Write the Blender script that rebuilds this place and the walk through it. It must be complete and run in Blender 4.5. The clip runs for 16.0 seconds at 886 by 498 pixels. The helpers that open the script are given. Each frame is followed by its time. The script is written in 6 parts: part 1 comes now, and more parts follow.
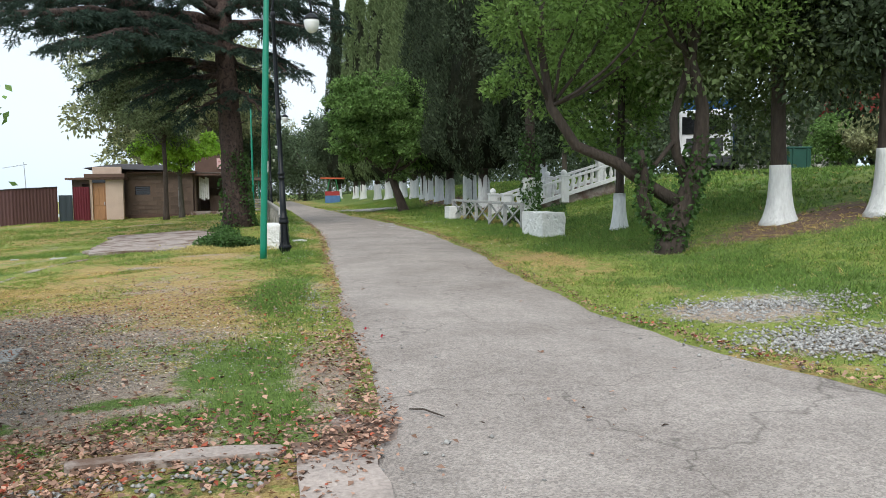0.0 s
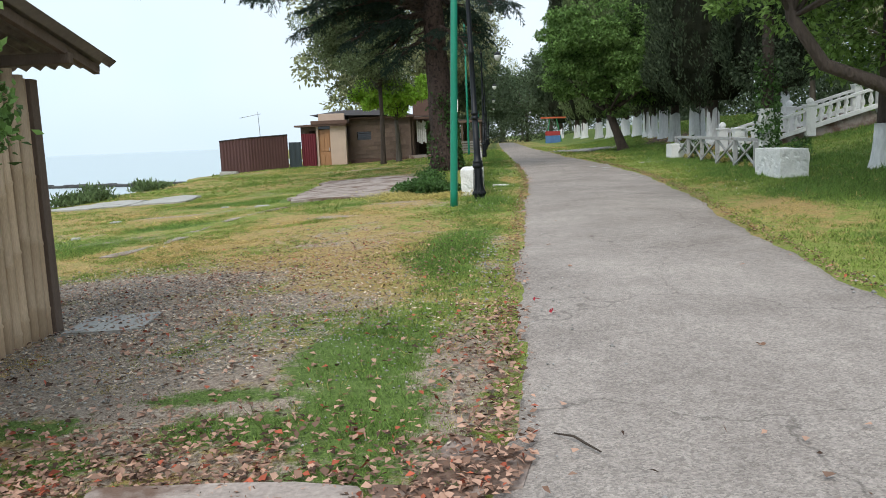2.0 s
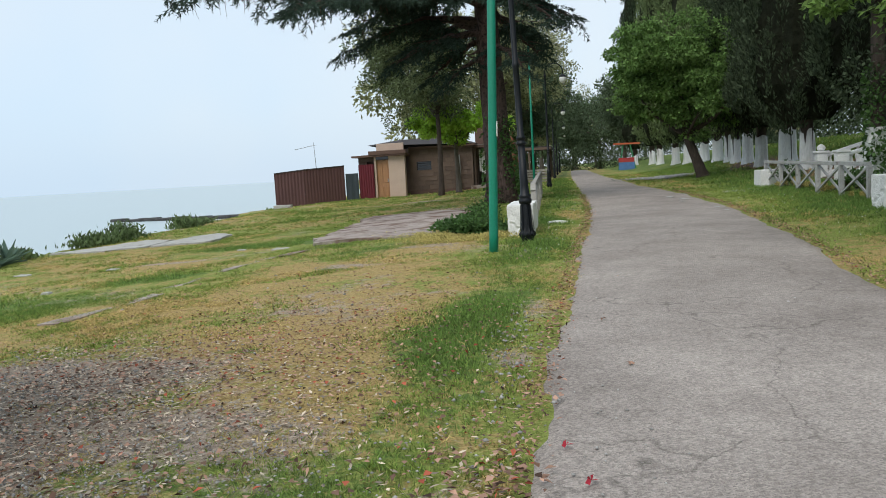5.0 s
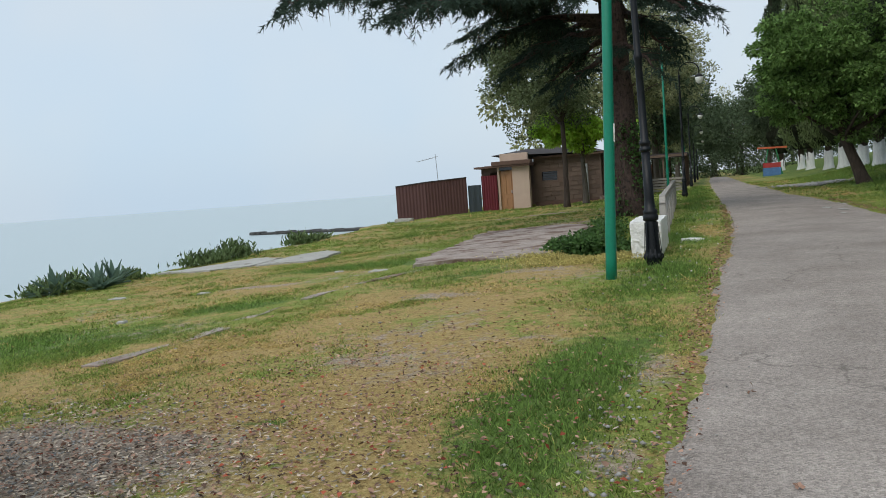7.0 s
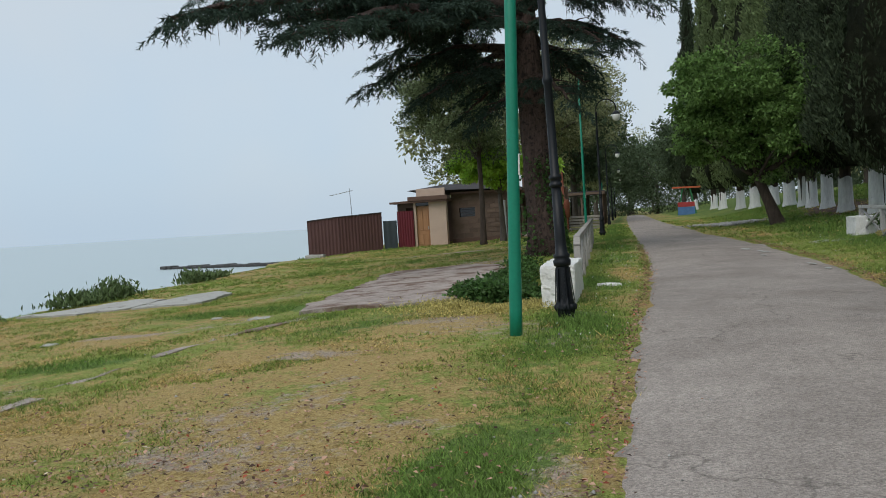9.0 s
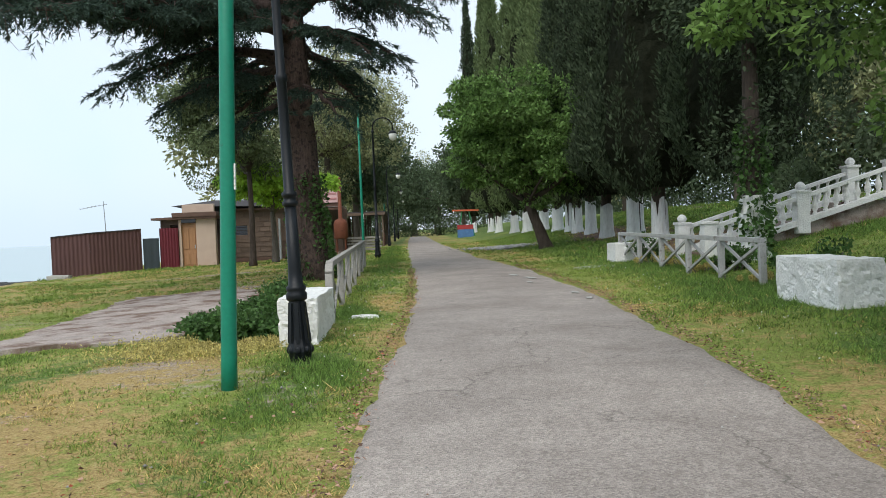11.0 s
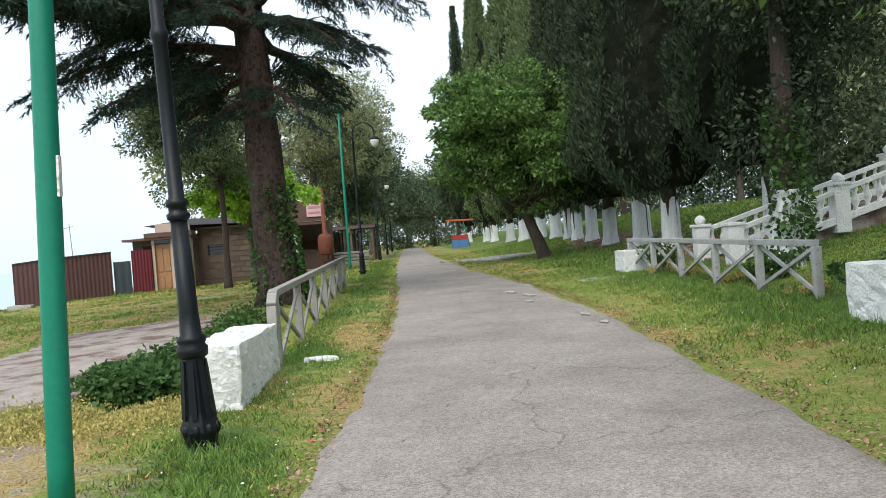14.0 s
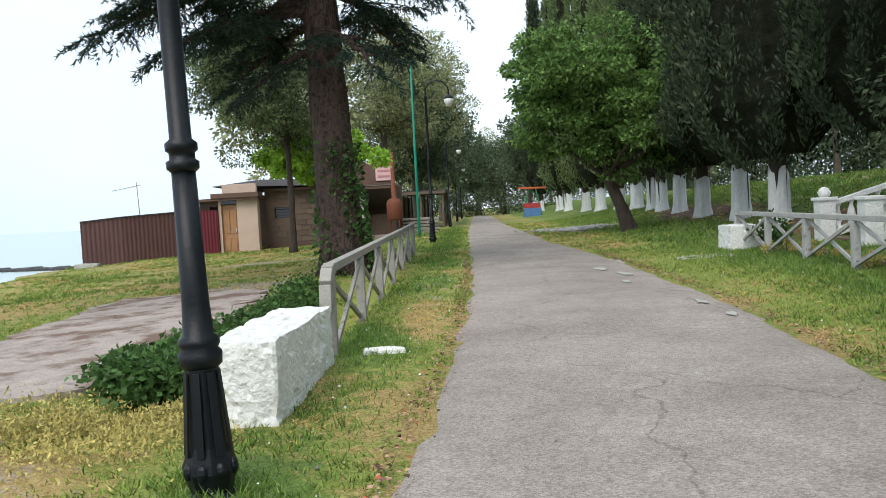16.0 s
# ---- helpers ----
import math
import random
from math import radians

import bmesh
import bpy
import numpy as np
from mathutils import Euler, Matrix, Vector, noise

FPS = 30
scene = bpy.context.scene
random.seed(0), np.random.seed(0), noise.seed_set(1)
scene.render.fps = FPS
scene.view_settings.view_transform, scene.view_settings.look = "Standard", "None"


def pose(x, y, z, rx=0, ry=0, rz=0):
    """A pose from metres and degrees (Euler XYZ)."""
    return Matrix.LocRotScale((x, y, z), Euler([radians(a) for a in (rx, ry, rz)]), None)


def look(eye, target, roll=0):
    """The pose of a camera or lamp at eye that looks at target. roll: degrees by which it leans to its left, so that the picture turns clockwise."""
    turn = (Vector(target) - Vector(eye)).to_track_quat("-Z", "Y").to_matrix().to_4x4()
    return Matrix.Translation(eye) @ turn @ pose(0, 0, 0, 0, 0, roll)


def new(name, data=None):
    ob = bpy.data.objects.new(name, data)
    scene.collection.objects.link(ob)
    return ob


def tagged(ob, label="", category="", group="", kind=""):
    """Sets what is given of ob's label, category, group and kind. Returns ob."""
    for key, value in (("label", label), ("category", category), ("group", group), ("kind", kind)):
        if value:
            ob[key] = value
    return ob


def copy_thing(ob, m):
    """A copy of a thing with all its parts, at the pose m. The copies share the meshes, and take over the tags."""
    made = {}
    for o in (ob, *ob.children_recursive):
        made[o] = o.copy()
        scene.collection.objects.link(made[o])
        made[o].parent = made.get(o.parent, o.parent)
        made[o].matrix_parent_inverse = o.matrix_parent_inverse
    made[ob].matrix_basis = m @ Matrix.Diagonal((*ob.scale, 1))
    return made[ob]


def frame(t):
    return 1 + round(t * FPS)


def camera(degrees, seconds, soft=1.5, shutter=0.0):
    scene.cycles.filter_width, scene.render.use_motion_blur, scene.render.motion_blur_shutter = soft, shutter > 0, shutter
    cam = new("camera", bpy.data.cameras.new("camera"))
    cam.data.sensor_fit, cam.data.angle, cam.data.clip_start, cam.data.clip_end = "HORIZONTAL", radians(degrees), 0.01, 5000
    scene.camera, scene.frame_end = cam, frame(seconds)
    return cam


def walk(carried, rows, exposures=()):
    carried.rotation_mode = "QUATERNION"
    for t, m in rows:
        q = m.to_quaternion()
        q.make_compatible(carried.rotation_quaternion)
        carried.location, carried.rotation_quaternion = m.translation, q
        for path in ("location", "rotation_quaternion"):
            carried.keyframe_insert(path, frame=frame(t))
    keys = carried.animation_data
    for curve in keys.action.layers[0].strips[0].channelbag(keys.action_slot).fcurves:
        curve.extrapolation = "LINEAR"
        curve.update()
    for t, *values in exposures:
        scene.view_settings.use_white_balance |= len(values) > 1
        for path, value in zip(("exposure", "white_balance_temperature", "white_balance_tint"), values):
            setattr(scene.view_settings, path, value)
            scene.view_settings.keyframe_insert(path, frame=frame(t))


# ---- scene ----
cam = camera(58.0, 16.0, soft=0.9)
PATH = [
    (0, (-0.594, 0.784, 1.146), (-0.18, 2.736, 1.007), -0.8),
    (0.5, (-0.447, 1.081, 1.138), (-0.149, 3.052, 0.979), 0.3),
    (1, (-0.309, 1.429, 1.16), (0.022, 3.393, 0.976), 0.2),
    (1.5, (-0.138, 1.827, 1.155), (-0.223, 3.811, 0.92), -2.2),
    (2, (-0.006, 2.176, 1.127), (-0.153, 4.152, 0.856), -2.4),
    (2.5, (0.063, 2.546, 1.167), (0.016, 4.527, 0.9), -1.8),
    (3, (0.175, 2.919, 1.168), (-0.177, 4.874, 0.938), -4.0),
    (3.5, (0.266, 3.308, 1.14), (-0.121, 5.257, 0.914), -4.0),
    (3.7, (0.278, 3.494, 1.156), (-0.024, 5.459, 0.937), -2.7),
    (5.8, (0.366, 5.454, 1.122), (-0.047, 7.404, 0.959), -5.2),
    (6, (0.381, 5.625, 1.129), (-0.171, 7.542, 0.982), -6.4),
    (6.5, (0.386, 5.949, 1.126), (-0.335, 7.808, 0.965), -6.6),
    (7, (0.356, 6.317, 1.159), (-0.289, 8.205, 1.014), -4.2),
    (7.5, (0.329, 6.734, 1.115), (-0.385, 8.595, 0.952), -5.1),
    (8, (0.33, 7.092, 1.138), (-0.52, 8.895, 0.981), -5.5),
    (8.5, (0.294, 7.415, 1.178), (-0.415, 9.28, 1.046), -3.6),
    (9, (0.346, 7.805, 1.173), (-0.111, 9.751, 1.102), -3.5),
    (9.5, (0.488, 8.125, 1.195), (0.159, 10.097, 1.161), -3.6),
    (10, (0.561, 8.518, 1.182), (0.539, 10.517, 1.134), -2.2),
    (10.2, (0.591, 8.67, 1.19), (0.658, 10.668, 1.14), -2.1),
    (12.3, (0.856, 10.222, 1.199), (0.859, 12.221, 1.152), -4.4),
    (12.5, (0.872, 10.385, 1.216), (0.811, 12.384, 1.197), -4.5),
    (13, (0.92, 10.738, 1.201), (0.872, 12.737, 1.182), -3.9),
    (13.5, (0.959, 11.113, 1.214), (1.139, 13.105, 1.205), -3.3),
    (14, (1.028, 11.513, 1.215), (1.106, 13.511, 1.191), -4.4),
    (14.5, (1.012, 11.91, 1.189), (0.995, 13.91, 1.171), -4.2),
    (15, (0.936, 12.312, 1.229), (0.935, 14.311, 1.213), -3.4),
    (15.5, (0.901, 12.78, 1.235), (0.846, 14.78, 1.209), -4.9),
    (16, (0.871, 13.136, 1.228), (0.774, 15.131, 1.133), -3.0),
]
# exposure follows the clip's own automatic exposure
EXPOSURES = [(0.0, 0.72), (1.5, 0.56), (2.0, 0.62), (2.5, 0.48), (3.0, 0.48), (3.5, 0.54), (6.5, 0.16), (7.5, 0.08), (8.0, -0.04), (9.0, 0.0), (9.5, 0.1), (10.0, 0.58), (12.5, 0.52), (13.5, 0.86), (15.0, 0.76), (16.0, 0.8)]
walk(cam, [(t, look(e, g, r)) for t, e, g, r in PATH], EXPOSURES)

# ---- sky and sun: an overcast spring day ----
SUN_EL, SUN_ROT = radians(52), radians(200)
world = bpy.data.worlds.new("overcast_sky")
scene.world = world
world.use_nodes = True
wn = world.node_tree.nodes
wl = world.node_tree.links
wn.clear()
sky = wn.new("ShaderNodeTexSky")
sky.sky_type = "NISHITA"
sky.sun_disc = False
sky.sun_elevation, sky.sun_rotation = SUN_EL, SUN_ROT
sky.dust_density, sky.air_density, sky.ozone_density = 4.0, 1.0, 1.0
veil = wn.new("ShaderNodeMix")
veil.data_type = "RGBA"
veil.inputs["Factor"].default_value = 0.82
# thin cloud: soft, wide patches a little bluer or whiter than the rest
sky_co = wn.new("ShaderNodeTexCoord")
cloud = wn.new("ShaderNodeTexNoise")
cloud.inputs["Scale"].default_value, cloud.inputs["Detail"].default_value, cloud.inputs["Roughness"].default_value = 1.7, 4, 0.5
wl.new(sky_co.outputs["Generated"], cloud.inputs["Vector"])
tint = wn.new("ShaderNodeValToRGB")
for el, (pos, c) in zip(tint.color_ramp.elements, ((0.36, (5.0, 6.25, 7.5)), (0.62, (6.0, 6.6, 7.05)))):
    el.position, el.color = pos, (*c, 1)
wl.new(cloud.outputs["Fac"], tint.inputs["Fac"])
wl.new(tint.outputs["Color"], veil.inputs["B"])
back = wn.new("ShaderNodeBackground")
back.inputs["Strength"].default_value = 0.115
wout = wn.new("ShaderNodeOutputWorld")
wl.new(sky.outputs["Color"], veil.inputs["A"])
wl.new(veil.outputs["Result"], back.inputs["Color"])
wl.new(back.outputs["Background"], wout.inputs["Surface"])
sun = new("sun", bpy.data.lights.new("sun", "SUN"))
sun.data.energy, sun.data.angle, sun.data.color = 1.5, radians(40), (1.0, 0.96, 0.9)
sun_dir = Vector((math.sin(SUN_ROT) * math.cos(SUN_EL), math.cos(SUN_ROT) * math.cos(SUN_EL), math.sin(SUN_EL)))
sun.matrix_world = look(sun_dir * 60, (0, 0, 0))


# ---- materials ----
def material(name, base, rough=0.8, spread=0.15, scale=6.0, fine=60.0, bump=0.3, metal=0.0, spots=None, spot_amount=0.45,
             spot_scale=3.0, island=0.0, per_object=0.0, spec=0.4, translucent=0.0, stretch=(1, 1, 1), depth=0.01):
    """Two scales of variation on a base colour, with optional worn spots of another colour."""
    m = bpy.data.materials.new(name)
    m.use_nodes = True
    n, l = m.node_tree.nodes, m.node_tree.links
    p = n["Principled BSDF"]
    p.inputs["Roughness"].default_value = rough
    p.inputs["Metallic"].default_value = metal
    p.inputs["Specular IOR Level"].default_value = spec
    co = n.new("ShaderNodeTexCoord")
    mp = n.new("ShaderNodeMapping")
    mp.inputs["Scale"].default_value = stretch
    l.new(co.outputs["Object"], mp.inputs["Vector"])
    big = n.new("ShaderNodeTexNoise")
    big.inputs["Scale"].default_value, big.inputs["Detail"].default_value = scale, 5
    small = n.new("ShaderNodeTexNoise")
    small.inputs["Scale"].default_value, small.inputs["Detail"].default_value = fine, 4
    for t in (big, small):
        l.new(mp.outputs["Vector"], t.inputs["Vector"])
    add = n.new("ShaderNodeMath")
    add.operation = "ADD"
    l.new(big.outputs["Fac"], add.inputs[0])
    l.new(small.outputs["Fac"], add.inputs[1])
    ramp = n.new("ShaderNodeMapRange")
    ramp.inputs["From Min"].default_value, ramp.inputs["From Max"].default_value = 0.6, 1.4
    ramp.inputs["To Min"].default_value, ramp.inputs["To Max"].default_value = 1 - spread, 1 + spread
    l.new(add.outputs[0], ramp.inputs["Value"])
    value = ramp.outputs["Result"]
    for on, amount in ((island, "island"), (per_object, "object")):
        if on:
            src = n.new("ShaderNodeNewGeometry").outputs["Random Per Island"] if amount == "island" else n.new("ShaderNodeObjectInfo").outputs["Random"]
            mr = n.new("ShaderNodeMapRange")
            mr.inputs["To Min"].default_value, mr.inputs["To Max"].default_value = 1 - on, 1 + on
            l.new(src, mr.inputs["Value"])
            mu = n.new("ShaderNodeMath")
            mu.operation = "MULTIPLY"
            l.new(value, mu.inputs[0])
            l.new(mr.outputs["Result"], mu.inputs[1])
            value = mu.outputs[0]
    col = n.new("ShaderNodeVectorMath")
    col.operation = "SCALE"
    col.inputs[0].default_value = base
    l.new(value, col.inputs["Scale"])
    out = col.outputs["Vector"]
    if spots:
        sp = n.new("ShaderNodeTexNoise")
        sp.inputs["Scale"].default_value, sp.inputs["Detail"].default_value, sp.inputs["Roughness"].default_value = spot_scale, 8, 0.65
        l.new(co.outputs["Object"], sp.inputs["Vector"])
        sr = n.new("ShaderNodeMapRange")
        sr.inputs["From Min"].default_value, sr.inputs["From Max"].default_value = 1 - spot_amount, 1 - spot_amount + 0.1
        l.new(sp.outputs["Fac"], sr.inputs["Value"])
        mx = n.new("ShaderNodeMix")
        mx.data_type = "RGBA"
        l.new(sr.outputs["Result"], mx.inputs["Factor"])
        l.new(out, mx.inputs["A"])
        mx.inputs["B"].default_value = (*spots, 1)
        out = mx.outputs["Result"]
    l.new(out, p.inputs["Base Color"])
    if bump:
        b = n.new("ShaderNodeBump")
        b.inputs["Strength"].default_value, b.inputs["Distance"].default_value = bump, depth
        l.new(add.outputs[0], b.inputs["Height"])
        l.new(b.outputs["Normal"], p.inputs["Normal"])
    if translucent:
        tr = n.new("ShaderNodeBsdfTranslucent")
        l.new(out, tr.inputs["Color"])
        mix = n.new("ShaderNodeMixShader")
        mix.inputs["Fac"].default_value = translucent
        l.new(p.outputs["BSDF"], mix.inputs[1])
        l.new(tr.outputs["BSDF"], mix.inputs[2])
        l.new(mix.outputs["Shader"], n["Material Output"].inputs["Surface"])
    return m


def leaf_mat(name, base, island=0.45, rough=0.55, translucent=0.38):
    return material(name, base, rough, 0.2, 0.8, 9, 0, island=island, translucent=translucent, spec=0.12)


M = {}
M["white"] = material("whitewash", (0.72, 0.72, 0.70), 0.9, 0.14, 5, 30, 1.0, spots=(0.30, 0.30, 0.27), spot_amount=0.36, spot_scale=5, depth=0.02)
M["white_trunk"] = material("limewashed_bark", (0.70, 0.71, 0.70), 0.95, 0.2, 4, 26, 0.9, spots=(0.22, 0.21, 0.19), spot_amount=0.37, spot_scale=4, stretch=(1, 1, 0.25), depth=0.03)
M["rail_old"] = material("weathered_painted_concrete", (0.30, 0.285, 0.26), 0.9, 0.2, 6, 50, 0.6, spots=(0.16, 0.15, 0.13), spot_amount=0.42, spot_scale=9)
M["rail_grey"] = material("flaking_grey_paint", (0.36, 0.36, 0.35), 0.9, 0.2, 6, 50, 0.6, spots=(0.17, 0.15, 0.13), spot_amount=0.42, spot_scale=8)
M["green_paint"] = material("green_pole_paint", (0.006, 0.20, 0.125), 0.42, 0.12, 3, 30, 0.15, spots=(0.03, 0.12, 0.08), spot_amount=0.35, spot_scale=8)
M["black_iron"] = material("black_painted_iron", (0.006, 0.008, 0.011), 0.45, 0.25, 6, 50, 0.2, spots=(0.02, 0.022, 0.024), spot_amount=0.34, spot_scale=14, spec=0.3)
M["lamp_glass"] = material("milky_lamp_glass", (0.75, 0.76, 0.74), 0.25, 0.05, 4, 30, 0)
M["bark_dark"] = material("dark_bark", (0.055, 0.042, 0.034), 0.95, 0.45, 5, 24, 1.0, stretch=(1, 1, 0.22), depth=0.04)
M["bark_cedar"] = material("cedar_bark", (0.082, 0.055, 0.046), 0.95, 0.5, 9, 34, 1.0, stretch=(1, 1, 0.3), depth=0.07, spots=(0.026, 0.019, 0.016), spot_amount=0.49, spot_scale=11)
M["bark_grey"] = material("grey_bark", (0.11, 0.095, 0.08), 0.95, 0.4, 5, 24, 0.9, stretch=(1, 1, 0.25), depth=0.03)
M["concrete"] = material("old_concrete", (0.33, 0.28, 0.25), 0.92, 0.38, 3, 40, 0.9, spots=(0.15, 0.095, 0.07), spot_amount=0.52, spot_scale=1.3)
M["concrete_light"] = material("pale_concrete", (0.38, 0.375, 0.35), 0.92, 0.2, 2, 45, 0.6, spots=(0.16, 0.15, 0.11), spot_amount=0.42, spot_scale=4)
M["leaf_cypress"] = leaf_mat("cypress_foliage", (0.058, 0.080, 0.046), 0.55, 0.95, 0.15)
M["leaf_cypress_light"] = leaf_mat("fresh_cypress_foliage", (0.15, 0.20, 0.088), 0.4, 0.95, 0.2)
M["leaf_cedar"] = leaf_mat("cedar_needles", (0.040, 0.064, 0.048), 0.5, 0.85, 0.12)
M["leaf_green"] = leaf_mat("broad_green_leaves", (0.15, 0.255, 0.075), 0.6)
M["leaf_bright"] = leaf_mat("bright_spring_leaves", (0.36, 0.56, 0.09), 0.35)
M["leaf_olive"] = leaf_mat("olive_grey_leaves", (0.27, 0.29, 0.15), 0.5)
M["leaf_ivy"] = leaf_mat("ivy_leaves", (0.075, 0.145, 0.044), 0.5, 0.4)
M["leaf_pine"] = leaf_mat("far_dark_foliage", (0.105, 0.145, 0.082), 0.5)
M["leaf_drooping"] = leaf_mat("dark_olive_leaves", (0.12, 0.155, 0.075), 0.55)
M["leaf_weed"] = leaf_mat("shore_weed_leaves", (0.14, 0.20, 0.085), 0.5)
# near-black olive standing in for the shade deep inside the cypress crowns
M["crown_shade"] = material("painted_inner_shade", (0.026, 0.030, 0.019), 1.0, 0.5, 5, 30, 1.0, spec=0.05, depth=0.1)
M["leaf_mid"] = leaf_mat("mid_green_leaves", (0.17, 0.27, 0.075), 0.55, 0.55, 0.5)
M["straw"] = leaf_mat("dry_straw_scraps", (0.45, 0.38, 0.30), 0.7, 0.9, 0.1)
M["leaf_agave"] = leaf_mat("agave_leaves", (0.13, 0.20, 0.15), 0.25)
M["leaf_yellow"] = leaf_mat("yellowing_weeds", (0.50, 0.43, 0.16), 0.5)
M["grass"] = leaf_mat("grass_blades", (0.215, 0.29, 0.068), 0.65, 0.6, 0.3)
M["grass_lush"] = leaf_mat("lush_grass_blades", (0.155, 0.25, 0.06), 0.6, 0.6, 0.3)
M["grass_dry"] = leaf_mat("dry_grass_blades", (0.48, 0.37, 0.15), 0.6, 0.8, 0.3)
M["dead_leaf"] = leaf_mat("fallen_leaves", (0.30, 0.185, 0.135), 0.85, 0.8, 0.1)
M["red_leaf"] = leaf_mat("reddish_fallen_leaves", (0.32, 0.085, 0.05), 0.6, 0.8, 0.1)
M["red_petal"] = leaf_mat("red_petal_stuff", (0.45, 0.04, 0.06), 0.3, 0.6, 0.2)
M["pebble"] = material("grey_pebbles", (0.30, 0.295, 0.28), 0.85, 0.2, 8, 40, 0.3, island=0.4)


def finish(me, mats, smooth=False):
    for m in mats if isinstance(mats, (list, tuple)) else [mats]:
        me.materials.append(m)
    if smooth:
        me.polygons.foreach_set("use_smooth", np.ones(len(me.polygons), dtype=bool))
    return me


def part(name, bm, mat, parent=None, label="", smooth=False):
    me = bpy.data.meshes.new(name)
    bm.to_mesh(me)
    bm.free()
    finish(me, mat, smooth)
    ob = new(name, me)
    if parent:
        ob.parent = parent
    return tagged(ob, label)


def raw(name, verts, faces, mat, parent=None, label="", smooth=False):
    """One mesh object out of arrays of vertices and faces (all of one length, or a list)."""
    me = bpy.data.meshes.new(name)
    verts = np.asarray(verts, dtype=np.float32).reshape(-1, 3)
    if isinstance(faces, np.ndarray):
        k = faces.shape[1]
        me.vertices.add(len(verts))
        me.vertices.foreach_set("co", verts.ravel())
        me.loops.add(faces.size)
        me.loops.foreach_set("vertex_index", faces.astype(np.int32).ravel())
        me.polygons.add(len(faces))
        me.polygons.foreach_set("loop_start", np.arange(0, faces.size, k, dtype=np.int32))
        me.update(calc_edges=True)
    else:
        me.from_pydata(verts.tolist(), [], faces)
    finish(me, mat, smooth)
    ob = new(name, me)
    if parent:
        ob.parent = parent
    return tagged(ob, label)


def thing(name, x, y, z, label, category, group="", rz=0.0, ry=0.0):
    ob = new(name)
    ob.empty_display_size = 0.2
    ob.matrix_world = pose(x, y, z, 0, ry, rz)
    return tagged(ob, label, category, group)


def box(bm, c, s, rz=0.0, bevel=0.0, tilt=None):
    r = bmesh.ops.create_cube(bm, size=1.0)
    vs = r["verts"]
    bmesh.ops.scale(bm, vec=s, verts=vs)
    if bevel:
        es = list({e for v in vs for e in v.link_edges})
        rb = bmesh.ops.bevel(bm, geom=es, offset=bevel, segments=2, affect="EDGES", profile=0.6)
        vs = list({v for f in rb["faces"] for v in f.verts} | {v for v in vs if v.is_valid})
    m = Matrix.Translation(c) @ (tilt if tilt else Matrix.Rotation(radians(rz), 4, "Z"))
    bmesh.ops.transform(bm, matrix=m, verts=vs)
    return vs


def beam(bm, a, b, w, h):
    """A square bar from a to b."""
    a, b = Vector(a), Vector(b)
    d = b - a
    m = d.to_track_quat("Y", "Z").to_matrix().to_4x4()
    box(bm, (a + b) / 2, (w, d.length, h), tilt=m, bevel=min(w, h) * 0.12)


def tube(points, radii, seg=8):
    """Vertices and faces of a tapered round bar along points."""
    P = [Vector(p) for p in points]
    V, Fs = [], []
    for i, p in enumerate(P):
        d = (P[min(i + 1, len(P) - 1)] - P[max(i - 1, 0)]).normalized()
        u = d.cross(Vector((0.31, 0.95, 0.05)))
        if u.length < 0.05:
            u = d.cross(Vector((1, 0, 0)))
        u.normalize()
        w = d.cross(u)
        for k in range(seg):
            a = 2 * math.pi * k / seg
            V.append(tuple(p + (u * math.cos(a) + w * math.sin(a)) * radii[i]))
    for i in range(len(P) - 1):
        for k in range(seg):
            Fs.append((i * seg + k, i * seg + (k + 1) % seg, (i + 1) * seg + (k + 1) % seg, (i + 1) * seg + k))
    Fs.append(tuple(range(seg))[::-1])
    Fs.append(tuple((len(P) - 1) * seg + k for k in range(seg)))
    return V, Fs


def join(pieces):
    V, Fs = [], []
    for v, f in pieces:
        o = len(V)
        V += list(v)
        Fs += [tuple(i + o for i in q) for q in f]
    return V, Fs


def lathe(profile, seg=20, twist=0.0):
    V, Fs = [], []
    for r, z in profile:
        for k in range(seg):
            a = 2 * math.pi * (k + 0.5) / seg
            V.append((r * math.cos(a), r * math.sin(a), z))
    n = len(profile)
    for i in range(n - 1):
        for k in range(seg):
            Fs.append((i * seg + k, i * seg + (k + 1) % seg, (i + 1) * seg + (k + 1) % seg, (i + 1) * seg + k))
    Fs.append(tuple(range(seg))[::-1])
    Fs.append(tuple((n - 1) * seg + k for k in range(seg)))
    return V, Fs


# ---- the lie of the land ----
def ground_z(x, y):
    """Height of the ground: the path climbs a little, the lawn falls to the sea, a bank rises on the other side."""
    along = np.where(y < 15.5, (y - 15.5) * 0.023, np.minimum((y - 15.5) * 0.010, 0.25))
    across = np.interp(x, [-14, -12, -8, -4, -1, 4, 6, 9, 14, 20, 24, 60, 3000], [-0.5, -0.35, -0.28, -0.1, 0, 0, 0.12, 0.65, 1.55, 1.7, 1.75, 3.0, 60.0])
    ditch = np.exp(-(((x + 1.25) / 0.55) ** 4)) * np.exp(-(((y - 22.3) / 3.4) ** 4)) * 1.0
    return along + across - ditch


def gz(x, y):
    return float(ground_z(np.float64(x), np.float64(y)))


